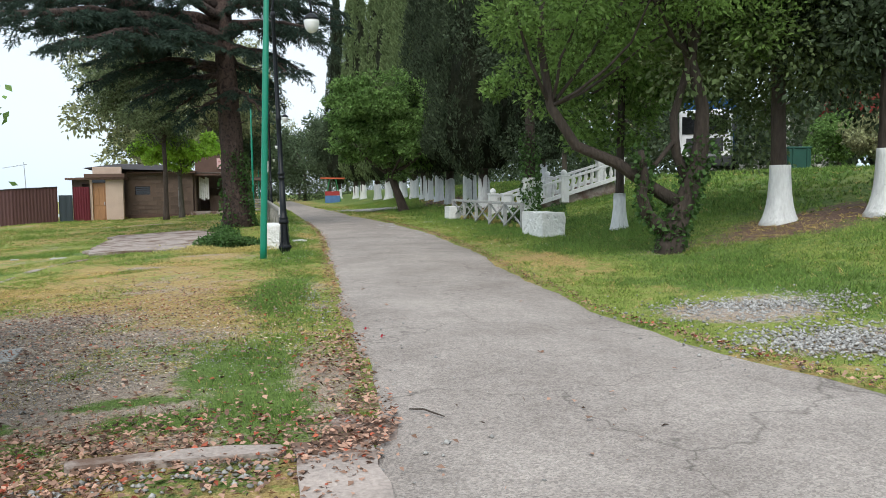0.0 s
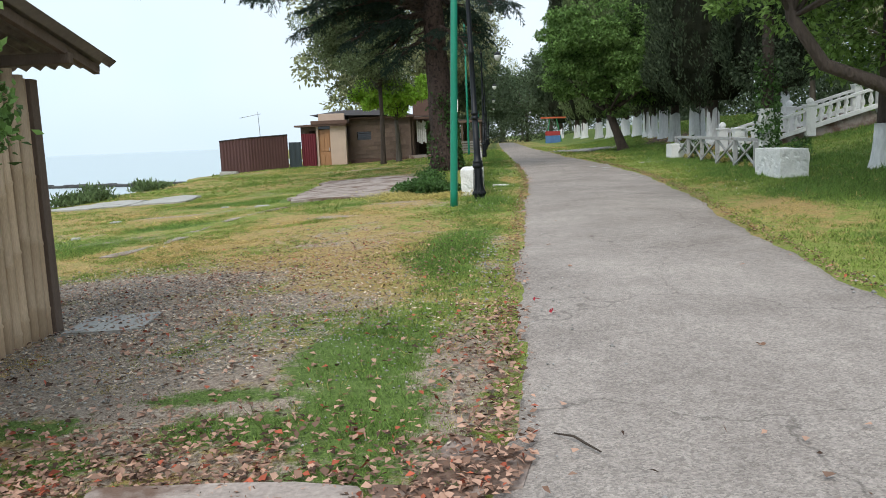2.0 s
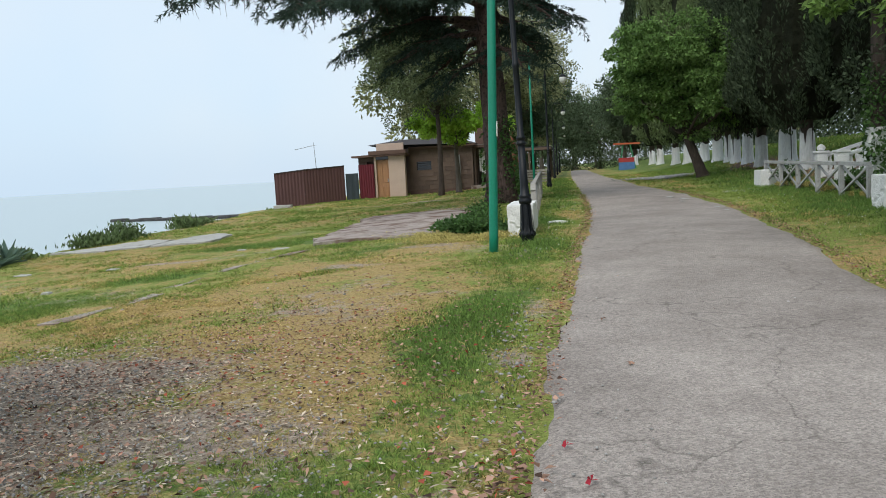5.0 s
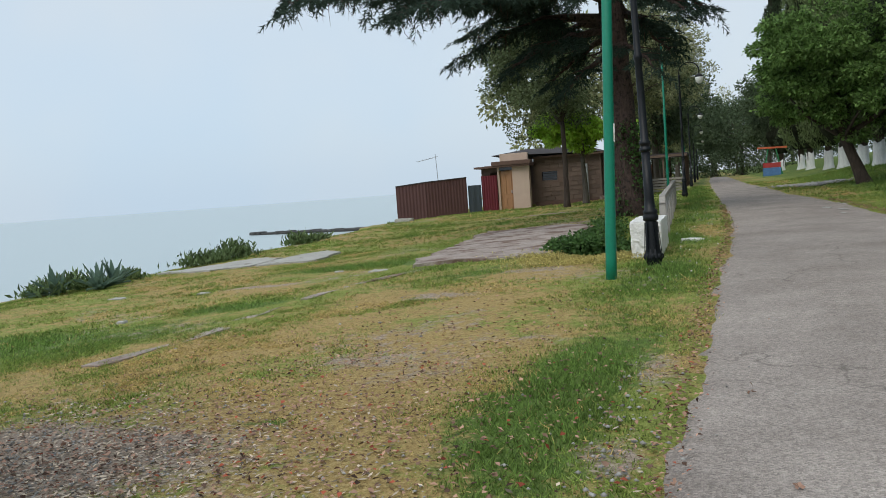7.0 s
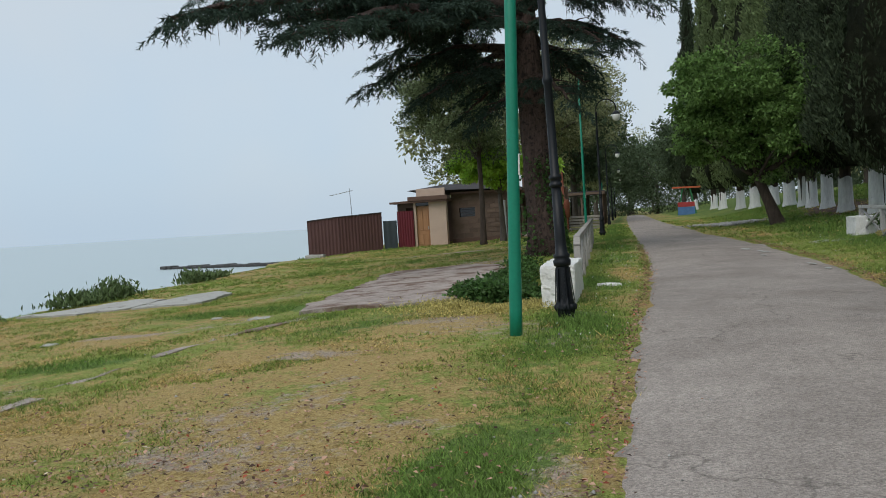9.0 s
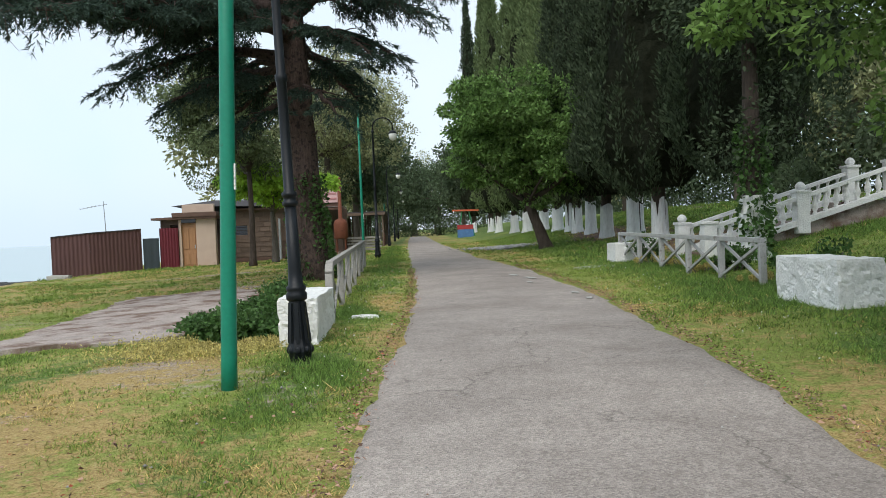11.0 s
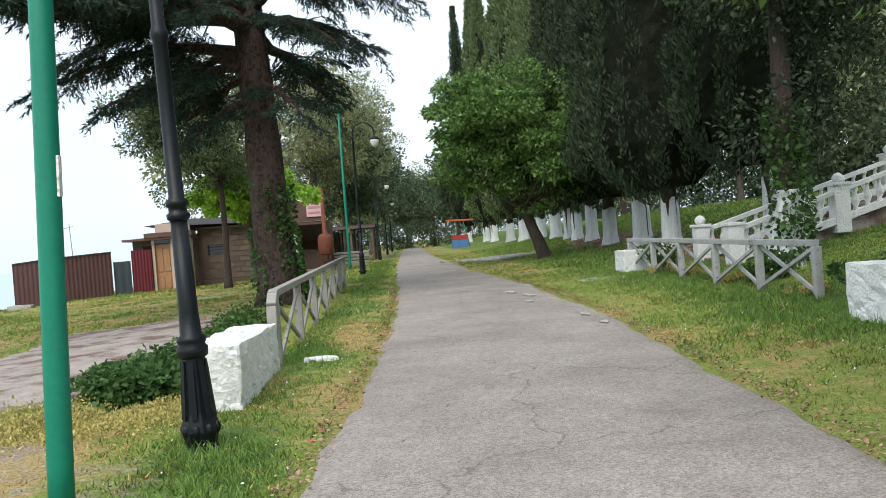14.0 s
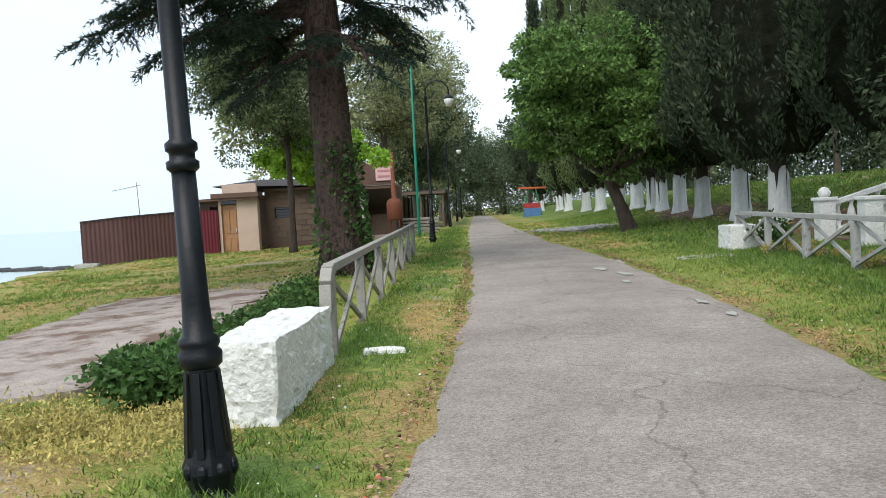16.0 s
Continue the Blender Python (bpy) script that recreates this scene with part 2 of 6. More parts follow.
EDGE_Y = [-60, 0, 18, 24, 30, 42, 60, 100, 200, 400]
EDGE_X = [-12.5, -12.5, -12.4, -12.2, -12.8, -14.9, -16, -18, -40, -120]
LEFT_Y = [-6, 0, 4.55, 4.75, 5.4, 7.6, 10, 14, 18, 21.5, 27, 48, 80, 120]
LEFT_X = [-2.5, -2.0, -0.30, -0.22, 0.0, 0.07, 0.15, 0.3, 0.5, 0.65, 0.65, 0.3, 0.1, 0.1]
RIGHT_Y = [-6, 2, 5.3, 6.6, 8.6, 12.6, 16, 18.8, 22.9, 30, 35.6, 48, 57, 120]
RIGHT_X = [7, 4.6, 3.4, 3.05, 2.75, 2.95, 3.25, 3.4, 3.55, 3.3, 2.75, 2.5, 2.33, 2.25]


def edge_wobble(y):
    return 0.028 * np.sin(y * 1.1) + 0.022 * np.sin(y * 2.9 + 1) + 0.013 * np.sin(y * 7.1 + 2) + 0.008 * np.sin(y * 17.3)


def fbm(x, y, seed=0.0):
    s = 0
    for k, (fx, fy, a) in enumerate(((0.5, 0.43, 1.0), (1.1, 0.93, 0.7), (2.3, 2.1, 0.5), (5.1, 4.7, 0.3))):
        s = s + a * np.sin(fx * x + 1.7 * k + seed + 1.3 * np.sin(fy * y + seed * 2 + k)) * np.cos(fy * y * 1.13 - 0.6 * k + seed + 0.9 * np.sin(fx * x * 0.8))
    return s / 2.0


def blob(x, y, cx, cy, rx, ry):
    return np.clip(1.4 - np.sqrt(((x - cx) / rx) ** 2 + ((y - cy) / ry) ** 2) + 0.45 * fbm(x * 1.6, y * 1.6, cx), 0, 1)


def cover(x, y):
    """How bare, how dry and how lush the ground is."""
    bare = np.maximum.reduce([
        blob(x, y, -2.6, 6.4, 2.2, 1.3), blob(x, y, -3.2, 8.2, 1.8, 1.2), blob(x, y, -3.8, 9.7, 1.7, 0.7) * 0.9, blob(x, y, -1.9, 8.5, 1.0, 0.5) * 0.7,
        blob(x, y, -0.25, 6.6, 0.3, 1.6) * 0.8, blob(x, y, 8.6, 13.4, 2.2, 1.2), blob(x, y, 11.0, 12.6, 2.5, 1.8),
        blob(x, y, 8.0, 40, 1.3, 7), blob(x, y, 8.0, 29, 1.5, 3), blob(x, y, 4.2, 8.2, 0.9, 0.7), blob(x, y, 4.2, 6.7, 1.0, 0.6),
        blob(x, y, -3.4, 27, 1.2, 1.6) * 0.8, np.clip(fbm(x * 1.7, y * 1.5, 14.0) * 1.3 - 0.35, 0, 0.42) * (x < 0.5), blob(x, y, -2.2, 11.9, 0.5, 0.3) * 0.6, blob(x, y, -0.15, 9.9, 0.2, 0.35) * 0.8, blob(x, y, -0.05, 11.5, 0.22, 0.5) * 0.7,
        blob(x, y, -6.7, 17.5, 0.9, 0.22) * 0.9, blob(x, y, -2.6, 15.0, 0.7, 0.3) * 0.7, blob(x, y, -1.9, 16.9, 0.6, 0.35) * 0.6, blob(x, y, -5.2, 34.5, 5.0, 0.45) * 0.9, blob(x, y, 4.9, 43, 1.5, 2.2) * 0.8])
    tuft = np.maximum.reduce([blob(x, y, -1.25, 5.75, 0.5, 0.22), blob(x, y, -0.75, 6.0, 0.35, 0.4), blob(x, y, -2.5, 5.85, 0.5, 0.22), blob(x, y, -0.62, 5.3, 0.12, 0.1), blob(x, y, -1.6, 6.2, 0.4, 0.15), blob(x, y, -2.1, 5.4, 0.35, 0.16), blob(x, y, -0.9, 6.9, 0.3, 0.7), blob(x, y, -1.5, 5.1, 0.25, 0.1), blob(x, y, -2.2, 10.4, 0.2, 0.12)])
    bare = bare * (1 - 0.9 * tuft)
    dry = np.clip(0.46 + 0.40 * fbm(x * 0.8, y * 0.7, 3.0) + 0.30 * fbm(x * 2.9, y * 2.7, 8.0), 0, 1)
    dry = np.maximum.reduce([dry, blob(x, y, -1.8, 10.5, 1.2, 1.3) * 0.8, blob(x, y, -1.9, 12.4, 0.9, 0.7) * 0.75, blob(x, y, -2.4, 14.6, 1.4, 0.6) * 0.85, blob(x, y, -6.0, 11.0, 1.6, 0.6) * 0.8, blob(x, y, -1.9, 16.6, 1.0, 0.9), blob(x, y, 0.2, 21.5, 0.35, 2.4)])
    side = np.clip((x - 3.4) / 0.8, 0, 1)
    dry = dry * (1 - 0.8 * side * np.clip((x - 4.2), 0, 1))
    left = np.interp(y, LEFT_Y, LEFT_X)
    strip = np.clip(1.5 - np.abs((x - left + 0.68 + 0.1 * np.sin(y * 1.9)) / 0.40), 0, 1)
    lush = strip * (1 - 0.7 * blob(x, y, 0.1, 22.5, 0.5, 3.0)) * np.clip(0.62 + 0.38 * np.sin(y * 1.3) + 0.3 * fbm(x * 3, y * 3, 2.0), 0.45, 1)
    lush = np.maximum.reduce([lush, np.clip(0.7 * fbm(x * 1.3, y * 1.3, 9.0), 0, 1), blob(x, y, -7.2, 13.4, 2.6, 0.9), blob(x, y, -6.0, 19.6, 2.2, 0.6) * 0.9, blob(x, y, -5.6, 15.2, 0.9, 0.4) * 0.8])
    lush = lush + 0.8 * tuft
    lush = lush + (0.55 + 0.25 * fbm(x * 1.1, y * 1.1, 7.0)) * np.clip((x - 4.2) / 1.0, 0, 1)
    return np.clip(bare, 0, 1), dry, np.clip(lush, 0, 1)


def is_path(x, y):
    return (x > np.interp(y, LEFT_Y, LEFT_X) + edge_wobble(y)) & (x < np.interp(y, RIGHT_Y, RIGHT_X) + edge_wobble(y + 3))


def ground_material():
    m = bpy.data.materials.new("park_ground")
    m.use_nodes = True
    n, l = m.node_tree.nodes, m.node_tree.links
    p = n["Principled BSDF"]
    p.inputs["Roughness"].default_value, p.inputs["Specular IOR Level"].default_value = 0.95, 0.15
    co = n.new("ShaderNodeTexCoord")
    at = n.new("ShaderNodeAttribute")
    at.attribute_name = "cover"
    sep = n.new("ShaderNodeSeparateColor")
    l.new(at.outputs["Color"], sep.inputs["Color"])
    def noise_at(scale, detail=6, rough=0.65):
        t = n.new("ShaderNodeTexNoise")
        t.inputs["Scale"].default_value, t.inputs["Detail"].default_value, t.inputs["Roughness"].default_value = scale, detail, rough
        l.new(co.outputs["Object"], t.inputs["Vector"])
        return t.outputs["Fac"]
    def ramp(fac, stops):
        r = n.new("ShaderNodeValToRGB")
        while len(r.color_ramp.elements) < len(stops):
            r.color_ramp.elements.new(0.5)
        for e, (pos, c) in zip(r.color_ramp.elements, stops):
            e.position, e.color = pos, (*c, 1)
        l.new(fac, r.inputs["Fac"])
        return r.outputs["Color"]
    def threshold(a, b, soft=0.25):
        w = n.new("ShaderNodeMath")
        w.operation = "MULTIPLY_ADD"
        w.inputs[1].default_value, w.inputs[2].default_value = 2.2, -0.6
        l.new(b, w.inputs[0])
        s = n.new("ShaderNodeMath")
        s.operation = "ADD"
        l.new(a, s.inputs[0])
        l.new(w.outputs[0], s.inputs[1])
        r = n.new("ShaderNodeMapRange")
        r.inputs["From Min"].default_value, r.inputs["From Max"].default_value = 1 - soft, 1 + soft
        l.new(s.outputs[0], r.inputs["Value"])
        return r.outputs["Result"]
    def mix(fac, a, b):
        x = n.new("ShaderNodeMix")
        x.data_type = "RGBA"
        l.new(fac, x.inputs["Factor"])
        l.new(a, x.inputs["A"])
        l.new(b, x.inputs["B"])
        return x.outputs["Result"]
    fine, mid = noise_at(26, 10, 0.82), noise_at(4.5, 9, 0.75)
    grain = noise_at(75, 6, 0.8)
    both = n.new("ShaderNodeMix")
    both.inputs["Factor"].default_value = 0.5
    l.new(fine, both.inputs["A"])
    l.new(grain, both.inputs["B"])
    fine = both.outputs["Result"]
    green = ramp(fine, [(0.40, (0.0675, 0.081, 0.0198)), (0.5, (0.1935, 0.234, 0.054)), (0.60, (0.324, 0.36, 0.108))])
    straw = ramp(fine, [(0.40, (0.136, 0.084, 0.0336)), (0.5, (0.336, 0.244, 0.096)), (0.60, (0.496, 0.392, 0.192))])
    earth = ramp(fine, [(0.40, (0.0968, 0.0704, 0.0528)), (0.5, (0.308, 0.2464, 0.1936)), (0.60, (0.5104, 0.44, 0.3696))])
    lush = ramp(fine, [(0.40, (0.036, 0.054, 0.0135)), (0.5, (0.1035, 0.162, 0.0405)), (0.60, (0.189, 0.261, 0.072))])
    humus = ramp(fine, [(0.40, (0.045, 0.028, 0.021)), (0.5, (0.135, 0.085, 0.062)), (0.60, (0.27, 0.19, 0.15))])
    earth = mix(at.outputs["Alpha"], earth, humus)
    c = mix(threshold(sep.outputs["Green"], mid, 0.13), green, straw)
    c = mix(threshold(sep.outputs["Blue"], noise_at(6, 9, 0.75), 0.13), c, lush)
    c = mix(threshold(sep.outputs["Red"], noise_at(7, 9, 0.8), 0.13), c, earth)
    l.new(c, p.inputs["Base Color"])
    b = n.new("ShaderNodeBump")
    b.inputs["Strength"].default_value, b.inputs["Distance"].default_value = 0.8, 0.014
    l.new(fine, b.inputs["Height"])
    l.new(b.outputs["Normal"], p.inputs["Normal"])
    return m


def asphalt_material():
    m = bpy.data.materials.new("worn_path_surface")
    m.use_nodes = True
    n, l = m.node_tree.nodes, m.node_tree.links
    p = n["Principled BSDF"]
    p.inputs["Roughness"].default_value, p.inputs["Specular IOR Level"].default_value = 0.9, 0.25
    co = n.new("ShaderNodeTexCoord")
    def tex(kind, scale, **kw):
        t = n.new(kind)
        t.inputs["Scale"].default_value = scale
        for k, v in kw.items():
            t.inputs[k].default_value = v
        l.new(co.outputs["Object"], t.inputs["Vector"])
        return t
    grit = tex("ShaderNodeTexVoronoi", 95.0)
    patch = tex("ShaderNodeTexNoise", 0.6, Detail=9.0, Roughness=0.7)
    mott = tex("ShaderNodeTexNoise", 14.0, Detail=8.0, Roughness=0.75)
    r1 = n.new("ShaderNodeValToRGB")
    for e, (pos, c) in zip(r1.color_ramp.elements, ((0.30, (0.218, 0.189, 0.169)), (0.70, (0.375, 0.333, 0.300)))):
        e.position, e.color = pos, (*c, 1)
    l.new(patch.outputs["Fac"], r1.inputs["Fac"])
    r2 = n.new("ShaderNodeMapRange")
    r2.inputs["To Min"].default_value, r2.inputs["To Max"].default_value = 0.72, 1.32
    sepc = n.new("ShaderNodeSeparateColor")
    l.new(grit.outputs["Color"], sepc.inputs["Color"])
    l.new(sepc.outputs["Red"], r2.inputs["Value"])
    r3 = n.new("ShaderNodeMapRange")
    r3.inputs["From Min"].default_value, r3.inputs["From Max"].default_value = 0.3, 0.7
    r3.inputs["To Min"].default_value, r3.inputs["To Max"].default_value = 0.82, 1.15
    l.new(mott.outputs["Fac"], r3.inputs["Value"])
    mu = n.new("ShaderNodeMath")
    mu.operation = "MULTIPLY"
    l.new(r2.outputs["Result"], mu.inputs[0])
    l.new(r3.outputs["Result"], mu.inputs[1])
    # cracks: thin lines where a warped cell pattern meets
    warp = n.new("ShaderNodeVectorMath")
    warp.operation = "MULTIPLY_ADD"
    wv = tex("ShaderNodeTexNoise", 1.6, Detail=5.0)
    l.new(wv.outputs["Color"], warp.inputs[0])
    warp.inputs[1].default_value = (1.1, 1.1, 0)
    l.new(co.outputs["Object"], warp.inputs[2])
    cell = n.new("ShaderNodeTexVoronoi")
    cell.feature = "DISTANCE_TO_EDGE"
    cell.inputs["Scale"].default_value = 0.42
    l.new(warp.outputs["Vector"], cell.inputs["Vector"])
    cr = n.new("ShaderNodeMapRange")
    cr.inputs["From Min"].default_value, cr.inputs["From Max"].default_value = 0.0, 0.006
    cr.inputs["To Min"].default_value, cr.inputs["To Max"].default_value = 0.62, 1.0
    l.new(cell.outputs["Distance"], cr.inputs["Value"])
    mu2 = n.new("ShaderNodeMath")
    mu2.operation = "MULTIPLY"
    l.new(mu.outputs[0], mu2.inputs[0])
    l.new(cr.outputs["Result"], mu2.inputs[1])
    sc = n.new("ShaderNodeVectorMath")
    sc.operation = "SCALE"
    l.new(r1.outputs["Color"], sc.inputs[0])
    l.new(mu2.outputs[0], sc.inputs["Scale"])
    l.new(sc.outputs["Vector"], p.inputs["Base Color"])
    b = n.new("ShaderNodeBump")
    b.inputs["Strength"].default_value, b.inputs["Distance"].default_value = 0.7, 0.008
    l.new(grit.outputs["Distance"], b.inputs["Height"])
    l.new(b.outputs["Normal"], p.inputs["Normal"])
    return m


def build_ground():
    ys = np.unique(np.concatenate([[-400, -150, -60, -25, -12], np.arange(-6, 3, 0.5), np.arange(3, 40, 0.16), np.arange(40, 70, 0.6), np.arange(70, 130, 3), [150, 200, 300, 600, 1500, 4500]]))
    us = np.concatenate([np.linspace(0, 1, 96)[:-1] * 19.0 - 12.0, np.arange(7.0, 16, 0.3), np.arange(16, 40, 1.5), [45, 60, 90, 150, 300, 800, 2000, 4500]])
    X, Y = np.meshgrid(us, ys)
    ex = np.interp(Y, EDGE_Y, EDGE_X) + 0.25 * np.sin(Y * 0.9) + 0.15 * np.sin(Y * 2.7)
    k = np.clip((7.0 - X) / 19.0, 0, 1)
    X = np.where(X < 7.0, 7.0 + (ex - 7.0) * k, X)
    Z = ground_z(X, Y)
    on = is_path(X, Y)
    rough = 0.022 * fbm(X * 1.8, Y * 1.8, 5.0) + 0.012 * fbm(X * 6, Y * 6, 2.0)
    near = (np.abs(Y - 20) < 60) & (X < 30)
    Z = Z + np.where(on, -0.012, np.where(near, rough + 0.02, 0))
    ny, nx = X.shape
    # the cliff face below the lawn's edge
    lip = np.stack([X[:, 0] - 0.35, Y[:, 0], Z[:, 0] - 0.5], 1)
    foot = np.stack([X[:, 0] - 3.5, Y[:, 0], np.full(ny, -3.2)], 1)
    V = np.concatenate([np.stack([X, Y, Z], 2).reshape(-1, 3), lip, foot])
    i, j = np.meshgrid(np.arange(ny - 1), np.arange(nx - 1), indexing="ij")
    a = (i * nx + j).ravel()
    Fc = np.stack([a, a + 1, a + nx + 1, a + nx], 1)
    r = np.arange(ny - 1)
    o, o2 = ny * nx, ny * nx + ny
    c1 = np.stack([o + r, r * nx, (r + 1) * nx, o + r + 1], 1)
    c2 = np.stack([o2 + r, o + r, o + r + 1, o2 + r + 1], 1)
    ob = raw("ground", V, np.concatenate([Fc, c1, c2]), ground_material(), smooth=True)
    bare, dry, lush = cover(V[:, 0], V[:, 1])
    bare[o:] = 1
    far = (V[:, 1] > 130) | (V[:, 0] > 60)
    bare[far] = 0
    at = ob.data.color_attributes.new("cover", "FLOAT_COLOR", "POINT")
    at.data.foreach_set("color", np.stack([bare, dry, lush, np.clip((V[:, 0] - 6.0) / 0.8, 0, 1)], 1).astype(np.float32).ravel())
    return tagged(ob, "park lawn of mixed green and dry grass", "ground", kind="structure")


def build_path():
    ys = np.concatenate([np.arange(-6, 40, 0.12), np.arange(40, 121, 1.0)])
    L = np.interp(ys, LEFT_Y, LEFT_X) + edge_wobble(ys)
    R = np.interp(ys, RIGHT_Y, RIGHT_X) + edge_wobble(ys + 3)
    n = 26
    u = np.linspace(0, 1, n)
    X = L[:, None] + (R - L)[:, None] * u
    Y = np.repeat(ys[:, None], n, 1)
    Z = ground_z(np.clip(X, -1, 4), Y) + 0.022 + 0.02 * np.sin(np.pi * u) + 0.006 * fbm(X, Y, 1.0)
    Z[:, 0] -= 0.03
    Z[:, -1] -= 0.03
    ny = len(ys)
    i, j = np.meshgrid(np.arange(ny - 1), np.arange(n - 1), indexing="ij")
    a = (i * n + j).ravel()
    ob = raw("path", np.stack([X, Y, Z], 2), np.stack([a, a + 1, a + n + 1, a + n], 1), asphalt_material(), smooth=True)
    return tagged(ob, "worn grey-brown asphalt footpath with ragged edges", "path", kind="structure")


build_ground()
build_path()


def sea_material():
    m = bpy.data.materials.new("calm_sea")
    m.use_nodes = True
    n, l = m.node_tree.nodes, m.node_tree.links
    p = n["Principled BSDF"]
    p.inputs["Base Color"].default_value = (0.36, 0.44, 0.455, 1)
    p.inputs["Roughness"].default_value = 0.3
    co = n.new("ShaderNodeTexCoord")
    mp = n.new("ShaderNodeMapping")
    mp.inputs["Scale"].default_value = (0.5, 0.12, 1)
    l.new(co.outputs["Object"], mp.inputs["Vector"])
    t = n.new("ShaderNodeTexNoise")
    t.inputs["Scale"].default_value, t.inputs["Detail"].default_value = 1.0, 6
    l.new(mp.outputs["Vector"], t.inputs["Vector"])
    b = n.new("ShaderNodeBump")
    b.inputs["Strength"].default_value, b.inputs["Distance"].default_value = 0.25, 0.15
    l.new(t.outputs["Fac"], b.inputs["Height"])
    l.new(b.outputs["Normal"], p.inputs["Normal"])
    return m


M["sea"] = sea_material()
M["rock"] = material("dark_wet_rock", (0.06, 0.06, 0.058), 0.8, 0.3, 2, 15, 0.8)
M["shingle"] = material("pale_shingle", (0.42, 0.40, 0.37), 0.95, 0.2, 1, 25, 0.5)
tagged(raw("water", [(-4800, -3000, -3), (200, -3000, -3), (200, 4800, -3), (-4800, 4800, -3)], [(0, 1, 2, 3)], M["sea"]), "calm grey-blue sea reaching the horizon", "sea", kind="structure")


def build_beach():
    V, Fs = [], []
    ys = np.arange(-40, 160, 2.0)
    for k, y in enumerate(ys):
        e = float(np.interp(y, EDGE_Y, EDGE_X))
        V += [(e - 1.0, y, -2.4), (e - 9 + math.sin(y * 0.2), y, -2.75), (e - 17 + 1.5 * math.sin(y * 0.13), y, -3.25)]
        if k:
            for j in range(2):
                a = (k - 1) * 3 + j
                Fs.append((a, a + 1, a + 4, a + 3))
    tagged(raw("beach", V, Fs, M["shingle"], smooth=True), "pale shingle beach below the lawn's edge", "beach", kind="structure")
    bm = bmesh.new()
    rr = random.Random(4)
    for k in range(40):
        box(bm, (-24 - k * 0.9, 92 + k * 0.25, -2.9 + rr.uniform(-0.1, 0.1)), (1.3, 1.6, 0.5), rr.uniform(0, 60), 0.15)
    tagged(part("groyne", bm, M["rock"]), "low dark stone groyne running out to sea", "breakwater", kind="structure")


build_beach()


# ---- plants ----
def leaf_quads(P, D, length, width, rng, jitter=0.35):
    """One pointed leaf per row: from P along D."""
    n = len(P)
    D = D + rng.normal(0, jitter, (n, 3))
    D /= np.linalg.norm(D, axis=1, keepdims=True) + 1e-9
    S = np.cross(D, rng.normal(0, 1, (n, 3)))
    S /= np.linalg.norm(S, axis=1, keepdims=True) + 1e-9
    N = np.cross(D, S)
    L = (length * rng.uniform(0.6, 1.35, n))[:, None]
    W = (width * rng.uniform(0.6, 1.35, n))[:, None]
    V = np.stack([P, P + D * L * 0.5 + S * W * 0.5 + N * L * 0.06, P + D * L - N * L * 0.10, P + D * L * 0.5 - S * W * 0.5 + N * L * 0.06], 1)
    return V.reshape(-1, 3), np.arange(4 * n).reshape(n, 4)


def blob_points(centres, radii, per, rng, flat=1.0, shell=0.55):
    """Points in and near the skins of rounded clumps, and the way out from each clump."""
    P, D = [], []
    for c, r, k in zip(centres, radii, per):
        d = rng.normal(0, 1, (k, 3))
        d /= np.linalg.norm(d, axis=1, keepdims=True)
        rad = r * (shell + (1 - shell) * rng.random(k) ** 0.5) * (1 + 0.16 * rng.normal(0, 1, k))
        q = d * rad[:, None]
        q[:, 2] *= flat
        P.append(np.asarray(c) + q)
        D.append(d)
    return np.concatenate(P), np.concatenate(D)


def limb(rng, a, b, r0, r1, bend=0.12, n=6, seg=7):
    a, b = np.array(a, float), np.array(b, float)
    ln = np.linalg.norm(b - a)
    pts, rad = [], []
    off = rng.normal(0, bend * ln, 3)
    for i in range(n + 1):
        t = i / n
        pts.append(tuple(a + (b - a) * t + off * math.sin(math.pi * t) * 0.6 + rng.normal(0, 0.012 * ln, 3) * (0 < i < n)))
        rad.append(r0 + (r1 - r0) * t)
    return tube(pts, rad, seg)


def trunk_rings(height, r0, r1, lean=(0, 0), n=8, flare=1.5, seg=10, seed=0):
    rng = np.random.default_rng(seed)
    pts, rad = [], []
    for i in range(n + 1):
        t = i / n
        pts.append((lean[0] * t + 0.03 * math.sin(3 * t + seed), lean[1] * t + 0.03 * math.cos(2.3 * t + seed), -0.15 + (height + 0.15) * t))
        rad.append((r0 + (r1 - r0) * t) * (1 + (flare - 1) * math.exp(-t * height * 2.6)))
    V, Fs = tube(pts, rad, seg)
    V = [tuple(np.array(v) + rng.normal(0, 0.03 * r0, 3) * (1, 1, 0)) for v in V]
    return V, Fs


